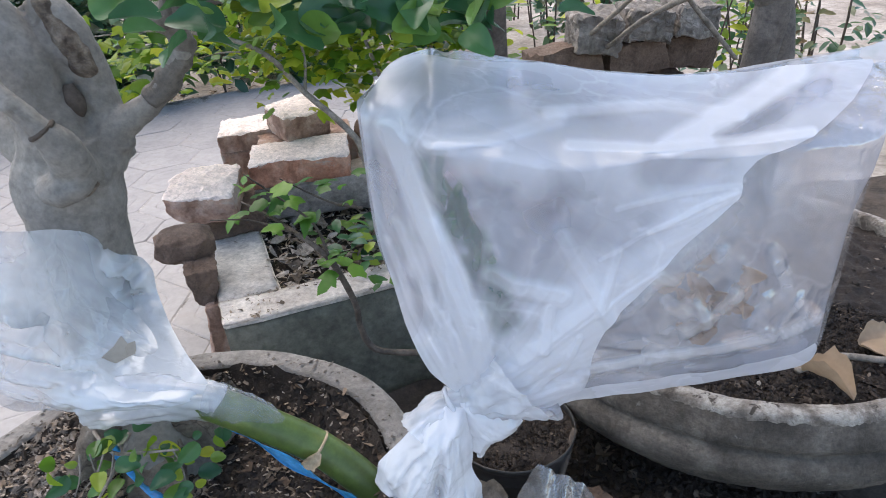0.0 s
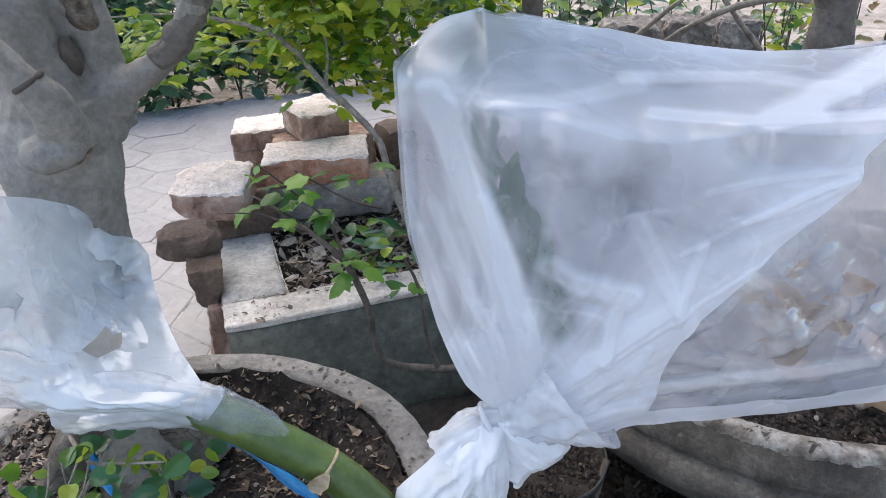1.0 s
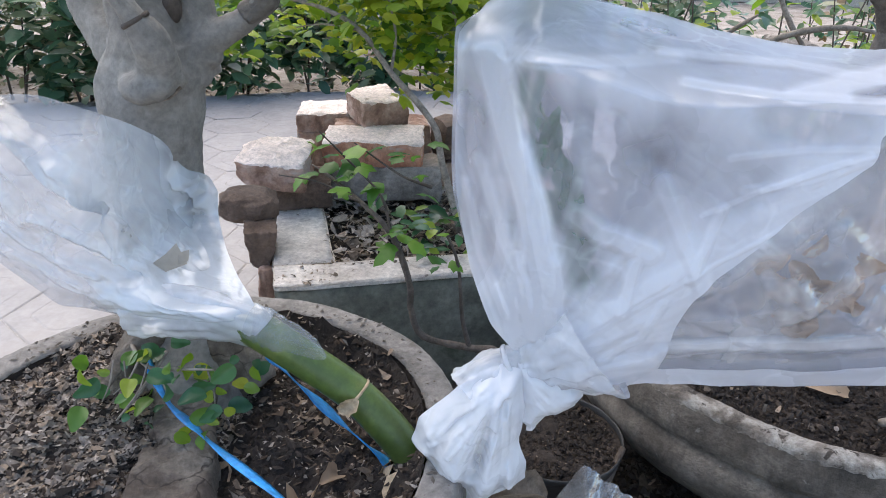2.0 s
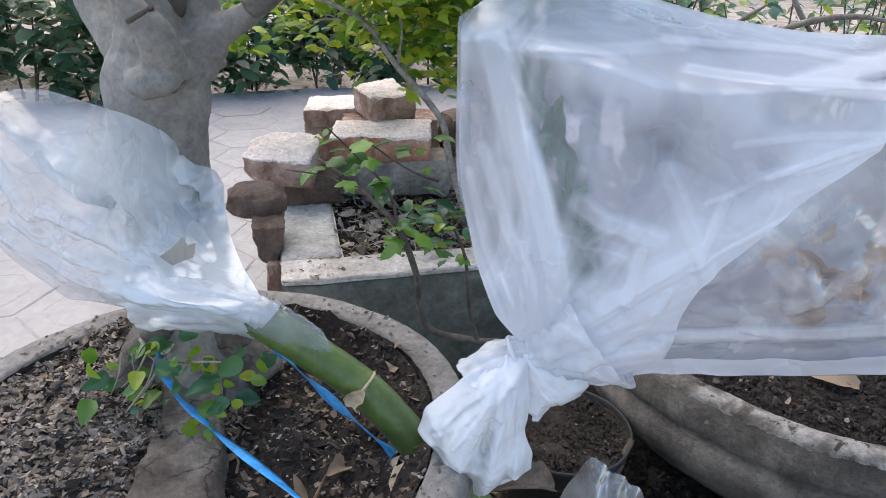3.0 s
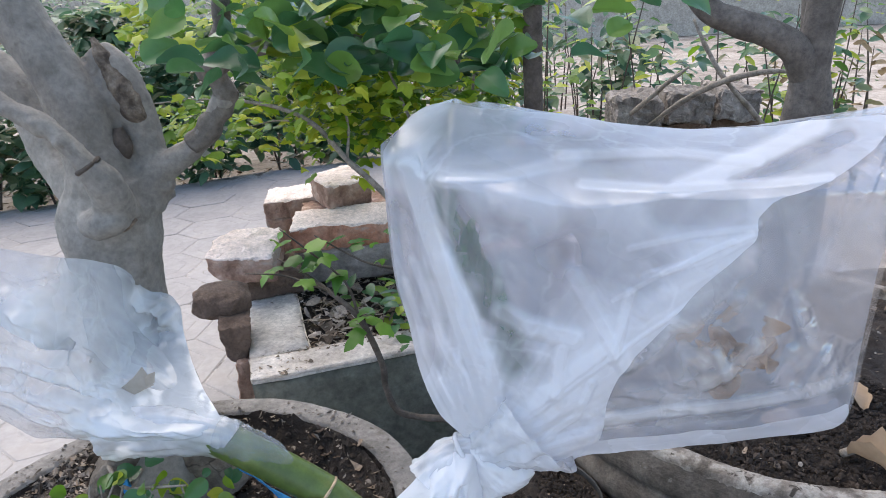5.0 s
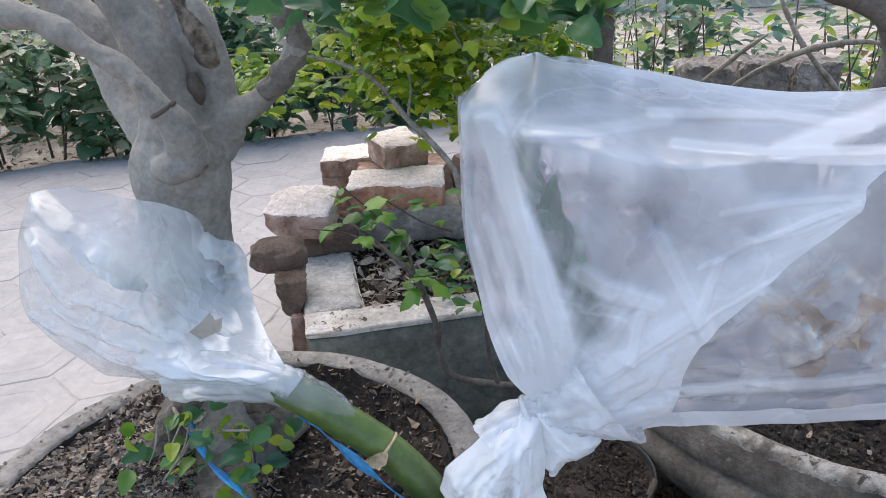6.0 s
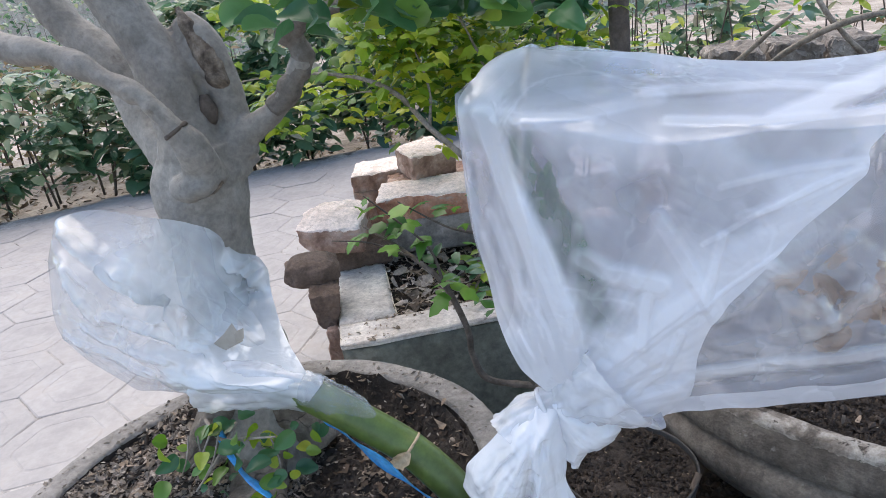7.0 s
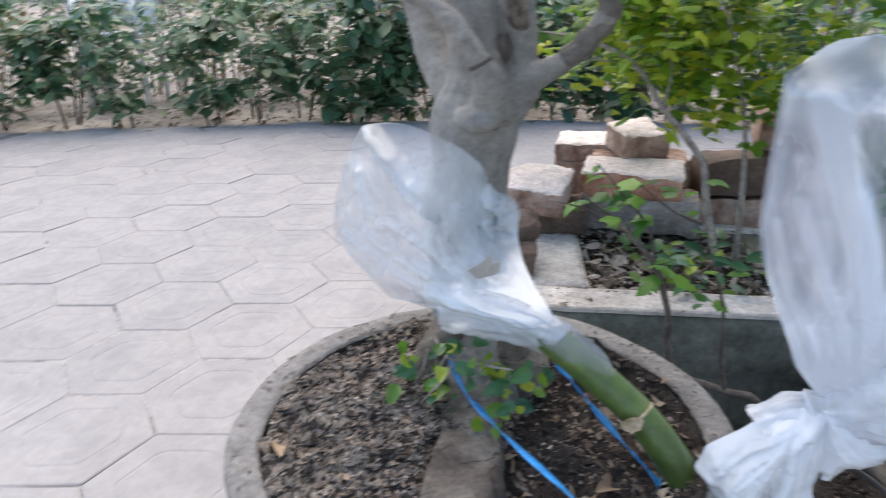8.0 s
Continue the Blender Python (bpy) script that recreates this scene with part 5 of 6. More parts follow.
def box_wall(name, u0, u1, v0, v1, z0, z1, material, label=""):
    bm = bmesh.new()
    bmesh.ops.create_cube(bm, size=1.0)
    bmesh.ops.subdivide_edges(bm, edges=bm.edges[:], cuts=7, use_grid_fill=True)
    for v in bm.verts:
        u, w, z = u0 + (v.co.x + 0.5) * (u1 - u0), v0 + (v.co.y + 0.5) * (v1 - v0), z0 + (v.co.z + 0.5) * (z1 - z0)
        p = Vector(at_planter(u, w, z))
        far = sum(1 for c in v.co if abs(c) > 0.49)
        p += noise.noise_vector(p * 14) * 0.003 + noise.noise_vector(p * 45) * (0.001 if far < 2 else 0.0028)
        v.co = p
    bmesh.ops.bevel(bm, geom=[e for e in bm.edges if e.calc_face_angle(0) > 0.9], offset=0.003, segments=2, affect="EDGES")
    for f in bm.faces:
        f.smooth = True
    return under(part(name, bm, material, None, label), planter)


PW, PD, PH = 0.56, 0.62, 0.262
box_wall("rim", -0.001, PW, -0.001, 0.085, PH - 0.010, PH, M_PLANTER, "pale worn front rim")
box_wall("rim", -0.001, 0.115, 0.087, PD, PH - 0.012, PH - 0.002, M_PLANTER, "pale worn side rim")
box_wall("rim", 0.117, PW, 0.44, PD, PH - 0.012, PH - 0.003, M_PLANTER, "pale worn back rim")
box_wall("wall", 0.0, PW - 0.004, 0.0, 0.08, 0.0, PH - 0.009, M_PLANTERSIDE, "greenish stained front painted dark as shaded")
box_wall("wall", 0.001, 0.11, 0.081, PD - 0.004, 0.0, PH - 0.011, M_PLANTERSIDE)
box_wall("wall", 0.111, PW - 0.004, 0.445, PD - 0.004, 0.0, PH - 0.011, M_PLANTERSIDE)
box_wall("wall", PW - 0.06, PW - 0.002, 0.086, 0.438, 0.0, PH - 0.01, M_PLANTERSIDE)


def planter_soil():
    bm = bmesh.new()
    n = 24
    g = [[None] * (n + 1) for _ in range(n + 1)]
    for j in range(n + 1):
        for i in range(n + 1):
            x, y, _ = at_planter(0.11 + (PW - 0.165) * i / n, 0.08 + 0.365 * j / n)
            g[j][i] = bm.verts.new((x, y, PH - 0.03 + 0.014 * noise.fractal(Vector((x, y, 2)) * 14, 0.7, 2, 4)))
    for j in range(n):
        for i in range(n):
            bm.faces.new((g[j][i], g[j][i + 1], g[j + 1][i + 1], g[j + 1][i]))
    return tagged(part("planter_soil", bm, M_SOIL), "dark soil in the cement planter", "soil", kind="stuff")


planter_soil()
rng = random.Random(8)
litter("leaf_litter", [at_planter(rng.uniform(0.115, 0.49), rng.uniform(0.09, 0.43), PH - 0.022 + rng.uniform(0, 0.014)) for _ in range(520)], M_LITTER, "brown dry leaves heaped in the planter", (0.015, 0.05))
litter("leaf_litter", [at_planter(rng.uniform(0.115, 0.49), rng.uniform(0.09, 0.43), PH - 0.014 + rng.uniform(0, 0.014)) for _ in range(420)], M_CHAFF, "pale bleached dry leaves in the planter", (0.012, 0.045))
litter("leaf_litter", [at_planter(rng.uniform(0.0, 0.115), rng.uniform(0.0, 0.09), PH) for _ in range(60)] + [at_planter(rng.uniform(0.1, 0.5), rng.uniform(0.06, 0.09), PH) for _ in range(80)], M_LITTER, "crumbs scattered on the planter's rim", (0.005, 0.018))

GB = "bricks piled on the planter"
chunk("brick", (0.150, 0.15, 0.068), M_BRICK, (-0.517, 1.408, 0.358), (10, 4, 9), "broken brick with a dusty top painted as lit from above, tip overhanging", "brick", GB, seed=1.0, rough=0.007, chip=0.55, top=M_BRICKTOP_LIT, point=0.45)
chunk("brick", (0.235, 0.135, 0.062), M_BRICK_RED, (-0.318, 1.537, 0.374), (5, 0, 7), "orange brick with a dusty top painted as lit from above on the planter's rim", "brick", GB, seed=2.2, rough=0.006, chip=0.4, top=M_BRICKTOP_LIT)
chunk("brick", (0.15, 0.13, 0.052), M_BRICK, (-0.487, 1.742, 0.390), (4, -3, 10), "small broken brick with a dusty top painted as lit from above", "brick", GB, seed=3.7, rough=0.006, chip=0.4, top=M_BRICKTOP_LIT)
chunk("brick", (0.118, 0.145, 0.068), M_BRICK, (-0.343, 1.672, 0.437), (3, -2, 33), "chipped brick lying on top of the pile", "brick", GB, seed=4.9, rough=0.006, chip=0.6, top=M_BRICKTOP_LIT)
chunk("brick", (0.27, 0.14, 0.080), M_STONE_GREY, (-0.295, 1.535, 0.3025), (0, 0, 9), "grey stained block under the orange brick", "brick", GB, seed=6.1, rough=0.006)
chunk("brick", (0.24, 0.12, 0.138), M_BRICK, (-0.33, 1.69, 0.333), (0, 0, 16), "brick at the pile's foot", "brick", GB, seed=6.6, rough=0.006)
chunk("brick", (0.15, 0.13, 0.105), M_BRICK, (-0.487, 1.735, 0.312), (0, 0, 12), "brick under the small broken one", "brick", GB, seed=7.0, rough=0.006)
chunk("brick", (0.14, 0.12, 0.064), M_STONE, (-0.475, 1.438, 0.293), (0, 0, 20), "half brick under the pile", "brick", GB, seed=7.4, rough=0.006)
boulder("stone", (0.112, 0.10, 0.058), M_STONE, (-0.50, 1.20, 0.340), (0, 5, 15), "rounded brown stone wedged beside the planter", "stone", "stones beside the planter", 8.0, 0.26)
chunk("stone", (0.060, 0.09, 0.078), M_STONE, (-0.466, 1.155, 0.284), (3, 4, 20), "brown brickbat stacked against the planter", "stone", "stones beside the planter", seed=9.0, rough=0.006, chip=0.7, taper=0.42)
chunk("stone", (0.042, 0.085, 0.25), M_BRICK, (-0.456, 1.135, 0.122), (0, 5, 22), "reddish brickbat standing against the planter", "stone", "stones beside the planter", seed=10.0, rough=0.006, chip=0.6, taper=0.3)

# The pile goes on as a rough dry wall behind the planter.
wall = thing("brick_wall", (0.4, 1.78, 0), "low rough wall of loose old bricks and stones", "wall")
rng = random.Random(31)
for row, (start, end) in [(r, s) for s in ((0.0, 0.30), (0.54, 1.12)) for r in range(5)]:
    u = start + rng.uniform(0, 0.06)
    while u < end - 0.1:
        length = rng.uniform(0.13, 0.25)
        h = 0.105
        if not (row == 4 and rng.random() < 0.35):
            x, y = -0.24 + PU[0] * (u + length / 2), 1.66 + PU[1] * (u + length / 2)
            b = chunk("brick", (length - 0.012, rng.uniform(0.11, 0.15), h - 0.008), M_BRICK if rng.random() < 0.3 else M_STONE, (x + rng.uniform(-0.01, 0.01), y + rng.uniform(-0.03, 0.03), 0.052 + row * h),
                      (rng.uniform(-7, 7), rng.uniform(-7, 7), 20 + rng.uniform(-16, 16)), "", "", "", 5, 0.012, rng.uniform(0, 90), 0.4)
            under(b, wall)
        u += length

# Sapling between pot and planter.
sap = thing("sapling", (0.05, 0.98, 0.0), "dark curved sapling with a few bright lobed leaves", "plant")
under(tube("stem", [(0.06, 0.98, 0.0, 0.008), (0.045, 0.985, 0.12, 0.008), (0.008, 1.0, 0.178, 0.007), (-0.04, 1.0, 0.181, 0.0065), (-0.121, 1.0, 0.197, 0.006), (-0.143, 1.0, 0.246, 0.0058), (-0.147, 1.0, 0.30, 0.0055), (-0.179, 1.01, 0.381, 0.005),
                    (-0.234, 1.04, 0.42, 0.004), (-0.285, 1.07, 0.445, 0.003), (-0.33, 1.08, 0.47, 0.0015)], M_DARKBARK, None, "dark bent stem", 8, 5, 0.2, 60), sap)
under(tube("stem", [(-0.04, 1.0, 0.181, 0.005), (-0.055, 1.0, 0.24, 0.004), (-0.066, 1.0, 0.34, 0.003), (-0.09, 1.0, 0.40, 0.002)], M_DARKBARK, None, "", 6, 4), sap)
for rows in ([(-0.179, 1.01, 0.381, 0.003), (-0.20, 1.03, 0.44, 0.0022), (-0.25, 1.02, 0.50, 0.0018), (-0.29, 1.0, 0.55, 0.001)], [(-0.234, 1.04, 0.42, 0.0022), (-0.30, 1.02, 0.46, 0.0016), (-0.36, 1.0, 0.475, 0.001)], [(-0.12, 1.06, 0.45, 0.003), (-0.17, 1.04, 0.475, 0.002), (-0.24, 1.02, 0.53, 0.001)]):
    under(tube("twig", rows, M_DARKBARK, None, "", 6, 4), sap)
ll = Leaves()
rng = random.Random(14)
for k in range(34):
    t = rng.random()
    at = Vector((-0.36 + 0.24 * rng.random(), rng.uniform(0.98, 1.06), 0.455 + 0.09 * rng.random()))
    if k < 10:
        at = Vector((rng.uniform(-0.20, -0.08), rng.uniform(0.96, 1.03), rng.uniform(0.32, 0.40)))
    ll.lobed(at, some_way(rng, -0.5, 0.2), (rng.uniform(-0.5, 0.5), rng.uniform(-0.7, 0.3), 1), rng.uniform(0.024, 0.045))
under(ll.put("leaves", M_SAP, None), sap)

# Lime-leaved shrub growing in the planter.
shrub = thing("lime_shrub", at_planter(0.24, 0.30, PH - 0.03), "shrub with lime-green lobed leaves growing in the planter", "shrub")
under(tube("stem", [(-0.085, 1.36, 0.225, 0.009), (-0.105, 1.35, 0.30, 0.008), (-0.135, 1.35, 0.40, 0.0075), (-0.15, 1.35, 0.472, 0.007), (-0.192, 1.35, 0.528, 0.0065), (-0.243, 1.35, 0.582, 0.006), (-0.305, 1.35, 0.66, 0.005), (-0.39, 1.35, 0.702, 0.004), (-0.52, 1.36, 0.72, 0.0025), (-0.66, 1.38, 0.715, 0.0015)], M_TWIG, None, "bare grey arching stem", 8, 5, 0.15, 50), shrub)
for rows in ([(-0.06, 1.40, 0.225, 0.008), (-0.07, 1.40, 0.40, 0.0065), (-0.09, 1.42, 0.56, 0.005), (-0.14, 1.43, 0.72, 0.003), (-0.2, 1.45, 0.85, 0.002)], [(-0.02, 1.42, 0.225, 0.007), (0.0, 1.44, 0.5, 0.005), (0.03, 1.46, 0.75, 0.003), (0.06, 1.48, 0.9, 0.002)],
             [(-0.243, 1.35, 0.582, 0.004), (-0.24, 1.38, 0.66, 0.003), (-0.28, 1.42, 0.76, 0.002), (-0.36, 1.45, 0.86, 0.001)], [(-0.305, 1.35, 0.66, 0.003), (-0.4, 1.42, 0.66, 0.002), (-0.5, 1.46, 0.64, 0.001)]):
    under(tube("branch", rows, M_TWIG, None, "", 6, 4, 0.1, 50), shrub)
ll = Leaves()
rng = random.Random(15)
clumps = [(rng.uniform(-0.66, 0.08), rng.uniform(1.34, 1.70), rng.uniform(0.56, 0.92)) for _ in range(70)]
for k in range(2500):
    cx, cy, cz = clumps[k % 70]
    at = Vector((cx + rng.gauss(0, 0.045), cy + rng.gauss(0, 0.05), cz + rng.gauss(0, 0.04)))
    if at.x < -0.36 and at.z < 0.60 or at.z < 0.50:
        continue
    ll.lobed(at, some_way(rng, -0.6, 0.3), (rng.uniform(-0.6, 0.6), rng.uniform(-0.9, 0.2), 1), rng.uniform(0.022, 0.046))
under(ll.put("leaves", M_LIME, None, "lime to yellow-green lobed leaves"), shrub)
gl = Leaves()
for k in range(60):
    x, y, _ = at_planter(rng.uniform(0.2, 0.5), rng.uniform(0.06, 0.3))
    gl.blade((x, y, PH - 0.01 + rng.uniform(0, 0.07)), some_way(rng, -0.2, 0.5), (rng.uniform(-0.5, 0.5), -0.4, 1), rng.uniform(0.03, 0.06), rng.uniform(0.015, 0.03))
weeds = tagged(gl.put("weeds", M_ROUND), "small green weeds sprouting in the planter", "plant", kind="stuff")

gl = Leaves()
for k in range(16):
    gl.blade((-0.40 + rng.uniform(-0.03, 0.03), 0.84 + rng.uniform(-0.03, 0.03), rng.uniform(0.0, 0.26)), some_way(rng, -0.1, 0.6), (rng.uniform(-0.5, 0.5), -0.4, 1), rng.uniform(0.02, 0.04), 0.014)
sprig = thing("weed", (-0.40, 0.84, 0), "small green weed growing behind the cement pot", "plant")
under(gl.put("leaves", M_SAP, None), sprig)
for k in range(3):
    under(tube("stem", [(-0.40, 0.84, 0, 0.002), (-0.40 + 0.01 * k, 0.84, 0.12, 0.0016), (-0.415 + 0.015 * k, 0.83, 0.25, 0.001)], M_TWIG, None, "", 5, 3), sprig)

# ---- big bowl, nursery pot and scraps ----
BOWL = (0.56, 1.10)
bowl = thing("concrete_bowl", (*BOWL, 0), "wide weathered cement bowl with a thick crusted rim", "pot")
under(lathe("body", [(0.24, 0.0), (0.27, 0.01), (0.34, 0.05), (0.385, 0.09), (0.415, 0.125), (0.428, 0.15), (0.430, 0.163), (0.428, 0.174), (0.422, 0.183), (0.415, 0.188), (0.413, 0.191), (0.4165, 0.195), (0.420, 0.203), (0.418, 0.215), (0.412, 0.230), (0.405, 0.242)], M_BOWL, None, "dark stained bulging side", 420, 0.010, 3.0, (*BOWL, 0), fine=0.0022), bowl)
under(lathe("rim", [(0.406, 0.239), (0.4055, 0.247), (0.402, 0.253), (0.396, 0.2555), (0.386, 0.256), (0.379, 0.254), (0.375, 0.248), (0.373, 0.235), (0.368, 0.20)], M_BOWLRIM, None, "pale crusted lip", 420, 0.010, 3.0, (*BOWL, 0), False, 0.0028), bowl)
tagged(soil_disc("bowl_soil", BOWL, 0.376, 0.228, M_SOIL, lump=0.008, rings=60, sides=160, scale=40.0), "dark gritty soil filling the bowl", "soil", kind="stuff")
rng = random.Random(41)
spots = []
for k in range(1300):
    r, w = 0.370 * math.sqrt(rng.random()), rng.uniform(0, 2 * math.pi)
    spots.append((BOWL[0] + r * math.cos(w), BOWL[1] + r * math.sin(w), 0.232 + rng.uniform(0, 0.012)))
litter("leaf_litter", spots[:300], M_LITTER, "dry bits on the bowl's soil", (0.005, 0.022))
crumbs("soil_crumbs", [(x, y, z - 0.006) for x, y, z in spots for _ in range(1)] + [(BOWL[0] + q * math.cos(w), BOWL[1] + q * math.sin(w), 0.230 + rng.uniform(0, 0.01)) for q, w in [(0.37 * math.sqrt(rng.random()), rng.uniform(3.3, 5.6)) for _ in range(14000)]], M_SOILCRUMB, "gritty crumbs of soil in the bowl", (0.001, 0.0048))
litter("chaff", [(x, y, z + 0.004) for x, y, z in spots[300:420]], M_CHAFF, "pale scraps strewn on the bowl's soil", (0.003, 0.012))
dl = Leaves()
dl.dry_leaf((0.535, 0.795, 0.262), (0.5, -0.75, 0.05), (0.3, -0.5, 1), 0.075, 0.042, rng, 2.0)
tagged(dl.put("fallen_leaf", M_DEADLEAF), "large curled tan leaf on the bowl's rim", "leaf", "fallen leaves")
for x, y, a in ((0.66, 0.86, 0.4), (0.62, 0.92, 1.4), (0.70, 0.80, 2.2), (0.52, 0.87, 2.9)):
    dl = Leaves()
    dl.dry_leaf((x, y, 0.244), (math.cos(a), math.sin(a), 0.15), (0.2, -0.4, 1), 0.07, 0.04, rng)
    tagged(dl.put("fallen_leaf", M_DEADLEAF), "curled dry leaf on the bowl's soil", "leaf", "fallen leaves")
tagged(tube("dead_stick", [(0.53, 0.80, 0.25, 0.006), (0.60, 0.82, 0.256, 0.006), (0.68, 0.81, 0.25, 0.005), (0.76, 0.84, 0.256, 0.003)], M_TWIG, None, "", 8, 4, 0.2, 40), "bent dead twig lying on the bowl's soil", "stick")

NP = (0.105, 0.825)
nursery = thing("nursery_pot", (*NP, 0), "small black plastic nursery pot full of soil", "pot")
under(lathe("body", [(0.07, 0.0), (0.075, 0.004), (0.096, 0.145), (0.099, 0.147), (0.1005, 0.157), (0.099, 0.159), (0.097, 0.157), (0.094, 0.12)], M_BLACKPOT, sides=56, rough=0.01, centre=(*NP, 0)), nursery)
tagged(soil_disc("pot_soil", NP, 0.0955, 0.146, M_SOIL, lump=0.012, rings=14, sides=40), "dark soil in the nursery pot", "soil", kind="stuff")
rng = random.Random(43)
spots = []
for k in range(40):
    r, w = 0.09 * math.sqrt(rng.random()), rng.uniform(0, 2 * math.pi)
    spots.append((NP[0] + r * math.cos(w), NP[1] + r * math.sin(w), 0.150 + rng.uniform(0, 0.006)))
litter("leaf_litter", spots, M_LITTER, "crumbs and pebbles on the nursery pot's soil", (0.004, 0.014))
crumbs("soil_crumbs", [(NP[0] + q * math.cos(w), NP[1] + q * math.sin(w), 0.149 + rng.uniform(0, 0.006)) for q, w in [(0.092 * math.sqrt(rng.random()), rng.uniform(0, 6.28)) for _ in range(1800)]], M_SOILCRUMB, "gritty crumbs in the nursery pot", (0.0015, 0.005))
tagged(tube("dead_stick", [(0.10, 0.67, 0.04, 0.006), (0.155, 0.73, 0.10, 0.006), (0.20, 0.80, 0.165, 0.005)], M_DARKBARK, None, "", 8, 4, 0.2, 40), "grey dead stick leaning between the pots", "stick")
rng = random.Random(44)
lit = [(rng.uniform(-0.05, 0.6), rng.uniform(0.3, 0.95), 0.012) for _ in range(500)]
litter("leaf_litter", lit, M_LITTER, "dry leaves on the soil between the pots", (0.012, 0.045))
crumbs("soil_crumbs", [(rng.uniform(-0.02, 0.62), rng.uniform(0.3, 0.98), 0.008 + rng.uniform(0, 0.01)) for _ in range(9000)], M_SOILCRUMB, "gritty crumbs of soil between the pots", (0.002, 0.009))
scrap = thing("plastic_scrap", (0.10, 0.62, 0.0), "torn clear plastic scrap on the ground by the pots", "litter")
film("film", [(0.055, 0.01), (0.06, 0.12), (0.082, 0.23), (0.098, 0.275), (0.113, 0.302), (0.130, 0.292), (0.152, 0.275), (0.172, 0.262), (0.20, 0.20), (0.22, 0.10), (0.21, 0.01)], 0.60, 0.02, 0.02, (0.13, 0.2), M_FILM_SCRAP, scrap, "", 30, 110, 0.010, 9.0, facets=16.0)
dl = Leaves()
dl.dry_leaf((0.0, 0.53, 0.312), (0.9, 0.35, -0.1), (0.1, -0.3, 1), 0.085, 0.036, rng, 2.2)
under(dl.put("dead_leaf", M_LITTER, None, "dry tan leaf caught in the film"), scrap)
chunk("stone", (0.20, 0.16, 0.10), M_STONE, (0.20, 0.62, 0.045), (0, 0, 40), "dark stone lying under the bowl's side", "stone", "stones by the bowl", seed=51.0, chip=0.7)
chunk("stone", (0.14, 0.12, 0.08), M_STONE, (0.31, 0.55, 0.035), (0, 0, 10), "dark stone lying under the bowl's side", "stone", "stones by the bowl", seed=53.0, chip=0.7)


# ---- trees behind the wall ----
def bark_tree(name, label, limbs, crown=None, material=M_BARK):
    t = thing(name, limbs[0][0][:3], label, "tree", "trees behind the wall")
    for i, rows in enumerate(limbs):
        under(tube("trunk" if i == 0 else "limb", rows, material, None, "", 20, 8, 0.08, 14), t)
    if crown:
        (x, y, z), (rx, ry, rz), n, seed = crown
        r = random.Random(seed)
        lv = Leaves()
        for k in range(n):
            at = (x + r.gauss(0, rx), y + r.gauss(0, ry), z + r.gauss(0, rz))
            lv.blade(at, some_way(r, -0.6, 0.3), (r.uniform(-0.5, 0.5), r.uniform(-0.6, 0.3), 1), r.uniform(0.04, 0.08), r.uniform(0.025, 0.045))
        under(lv.put("crown", M_HEDGE, None, "loose dark green leaves"), t)
    return t


bark_tree("tree", "smooth grey forked tree rooted in the wide bowl", [
    [(0.575, 1.20, 0.20, 0.05), (0.578, 1.195, 0.30, 0.038), (0.58, 1.19, 0.45, 0.030), (0.583, 1.185, 0.60, 0.0285), (0.592, 1.18, 0.70, 0.029), (0.604, 1.18, 0.85, 0.026), (0.63, 1.2, 1.2, 0.024), (0.65, 1.2, 1.7, 0.016)],
    [(0.59, 1.18, 0.72, 0.026), (0.56, 1.17, 0.77, 0.025), (0.51, 1.17, 0.80, 0.023), (0.46, 1.17, 0.818, 0.022), (0.40, 1.17, 0.86, 0.020), (0.30, 1.2, 1.05, 0.014)],
    [(0.61, 1.22, 0.22, 0.036), (0.650, 1.245, 0.40, 0.027), (0.664, 1.27, 0.60, 0.025), (0.652, 1.31, 0.80, 0.024), (0.645, 1.36, 1.2, 0.022), (0.66, 1.42, 1.7, 0.014)]],
          ((0.55, 1.3, 1.75), (0.28, 0.28, 0.16), 1400, 61), M_BARK_DIM)
bark_tree("tree", "thin dark sapling trunk beyond the planter", [[(0.15, 1.375, 0, 0.026), (0.148, 1.37, 0.4, 0.021), (0.145, 1.36, 0.75, 0.019), (0.15, 1.36, 1.1, 0.016), (0.17, 1.38, 1.8, 0.008)]], ((0.17, 1.4, 1.8), (0.2, 0.2, 0.14), 700, 63), M_DARKBARK)

# Dead branches and loose stones heaped behind the forked tree.
for rows in ([(0.47, 1.80, 0.53, 0.006), (0.54, 1.74, 0.60, 0.007), (0.62, 1.68, 0.655, 0.008), (0.72, 1.66, 0.675, 0.006), (0.80, 1.68, 0.665, 0.004)],
             [(0.77, 1.70, 0.50, 0.006), (0.70, 1.70, 0.58, 0.007), (0.63, 1.70, 0.66, 0.006), (0.59, 1.72, 0.73, 0.006), (0.56, 1.74, 0.80, 0.003)],
             [(0.40, 1.84, 0.53, 0.006), (0.46, 1.78, 0.60, 0.007), (0.51, 1.74, 0.655, 0.006), (0.55, 1.72, 0.69, 0.003)]):
    tagged(tube("dead_branch", rows, M_TWIG, None, "", 8, 5, 0.35, 40), "grey dead branch lying over the brick wall", "branch", "dead branches on the wall")
for x, y, z, seed in ((0.45, 1.885, 0.562, 71.0), (0.60, 1.93, 0.565, 73.0), (0.745, 1.985, 0.562, 75.0)):
    chunk("stone", (0.15, 0.12, 0.09), M_STONE_GREY, (x, y, z), (4, -5, 20 + seed), "grey loose stone lying on the brick wall", "stone", "stones on the wall", seed=seed, chip=0.6)

# White plastic chair standing among the shrubs behind the hedge.
chair = thing("plastic_chair", (-4.1, 3.3, -0.05), "white moulded plastic armchair half hidden behind the hedge", "chair")
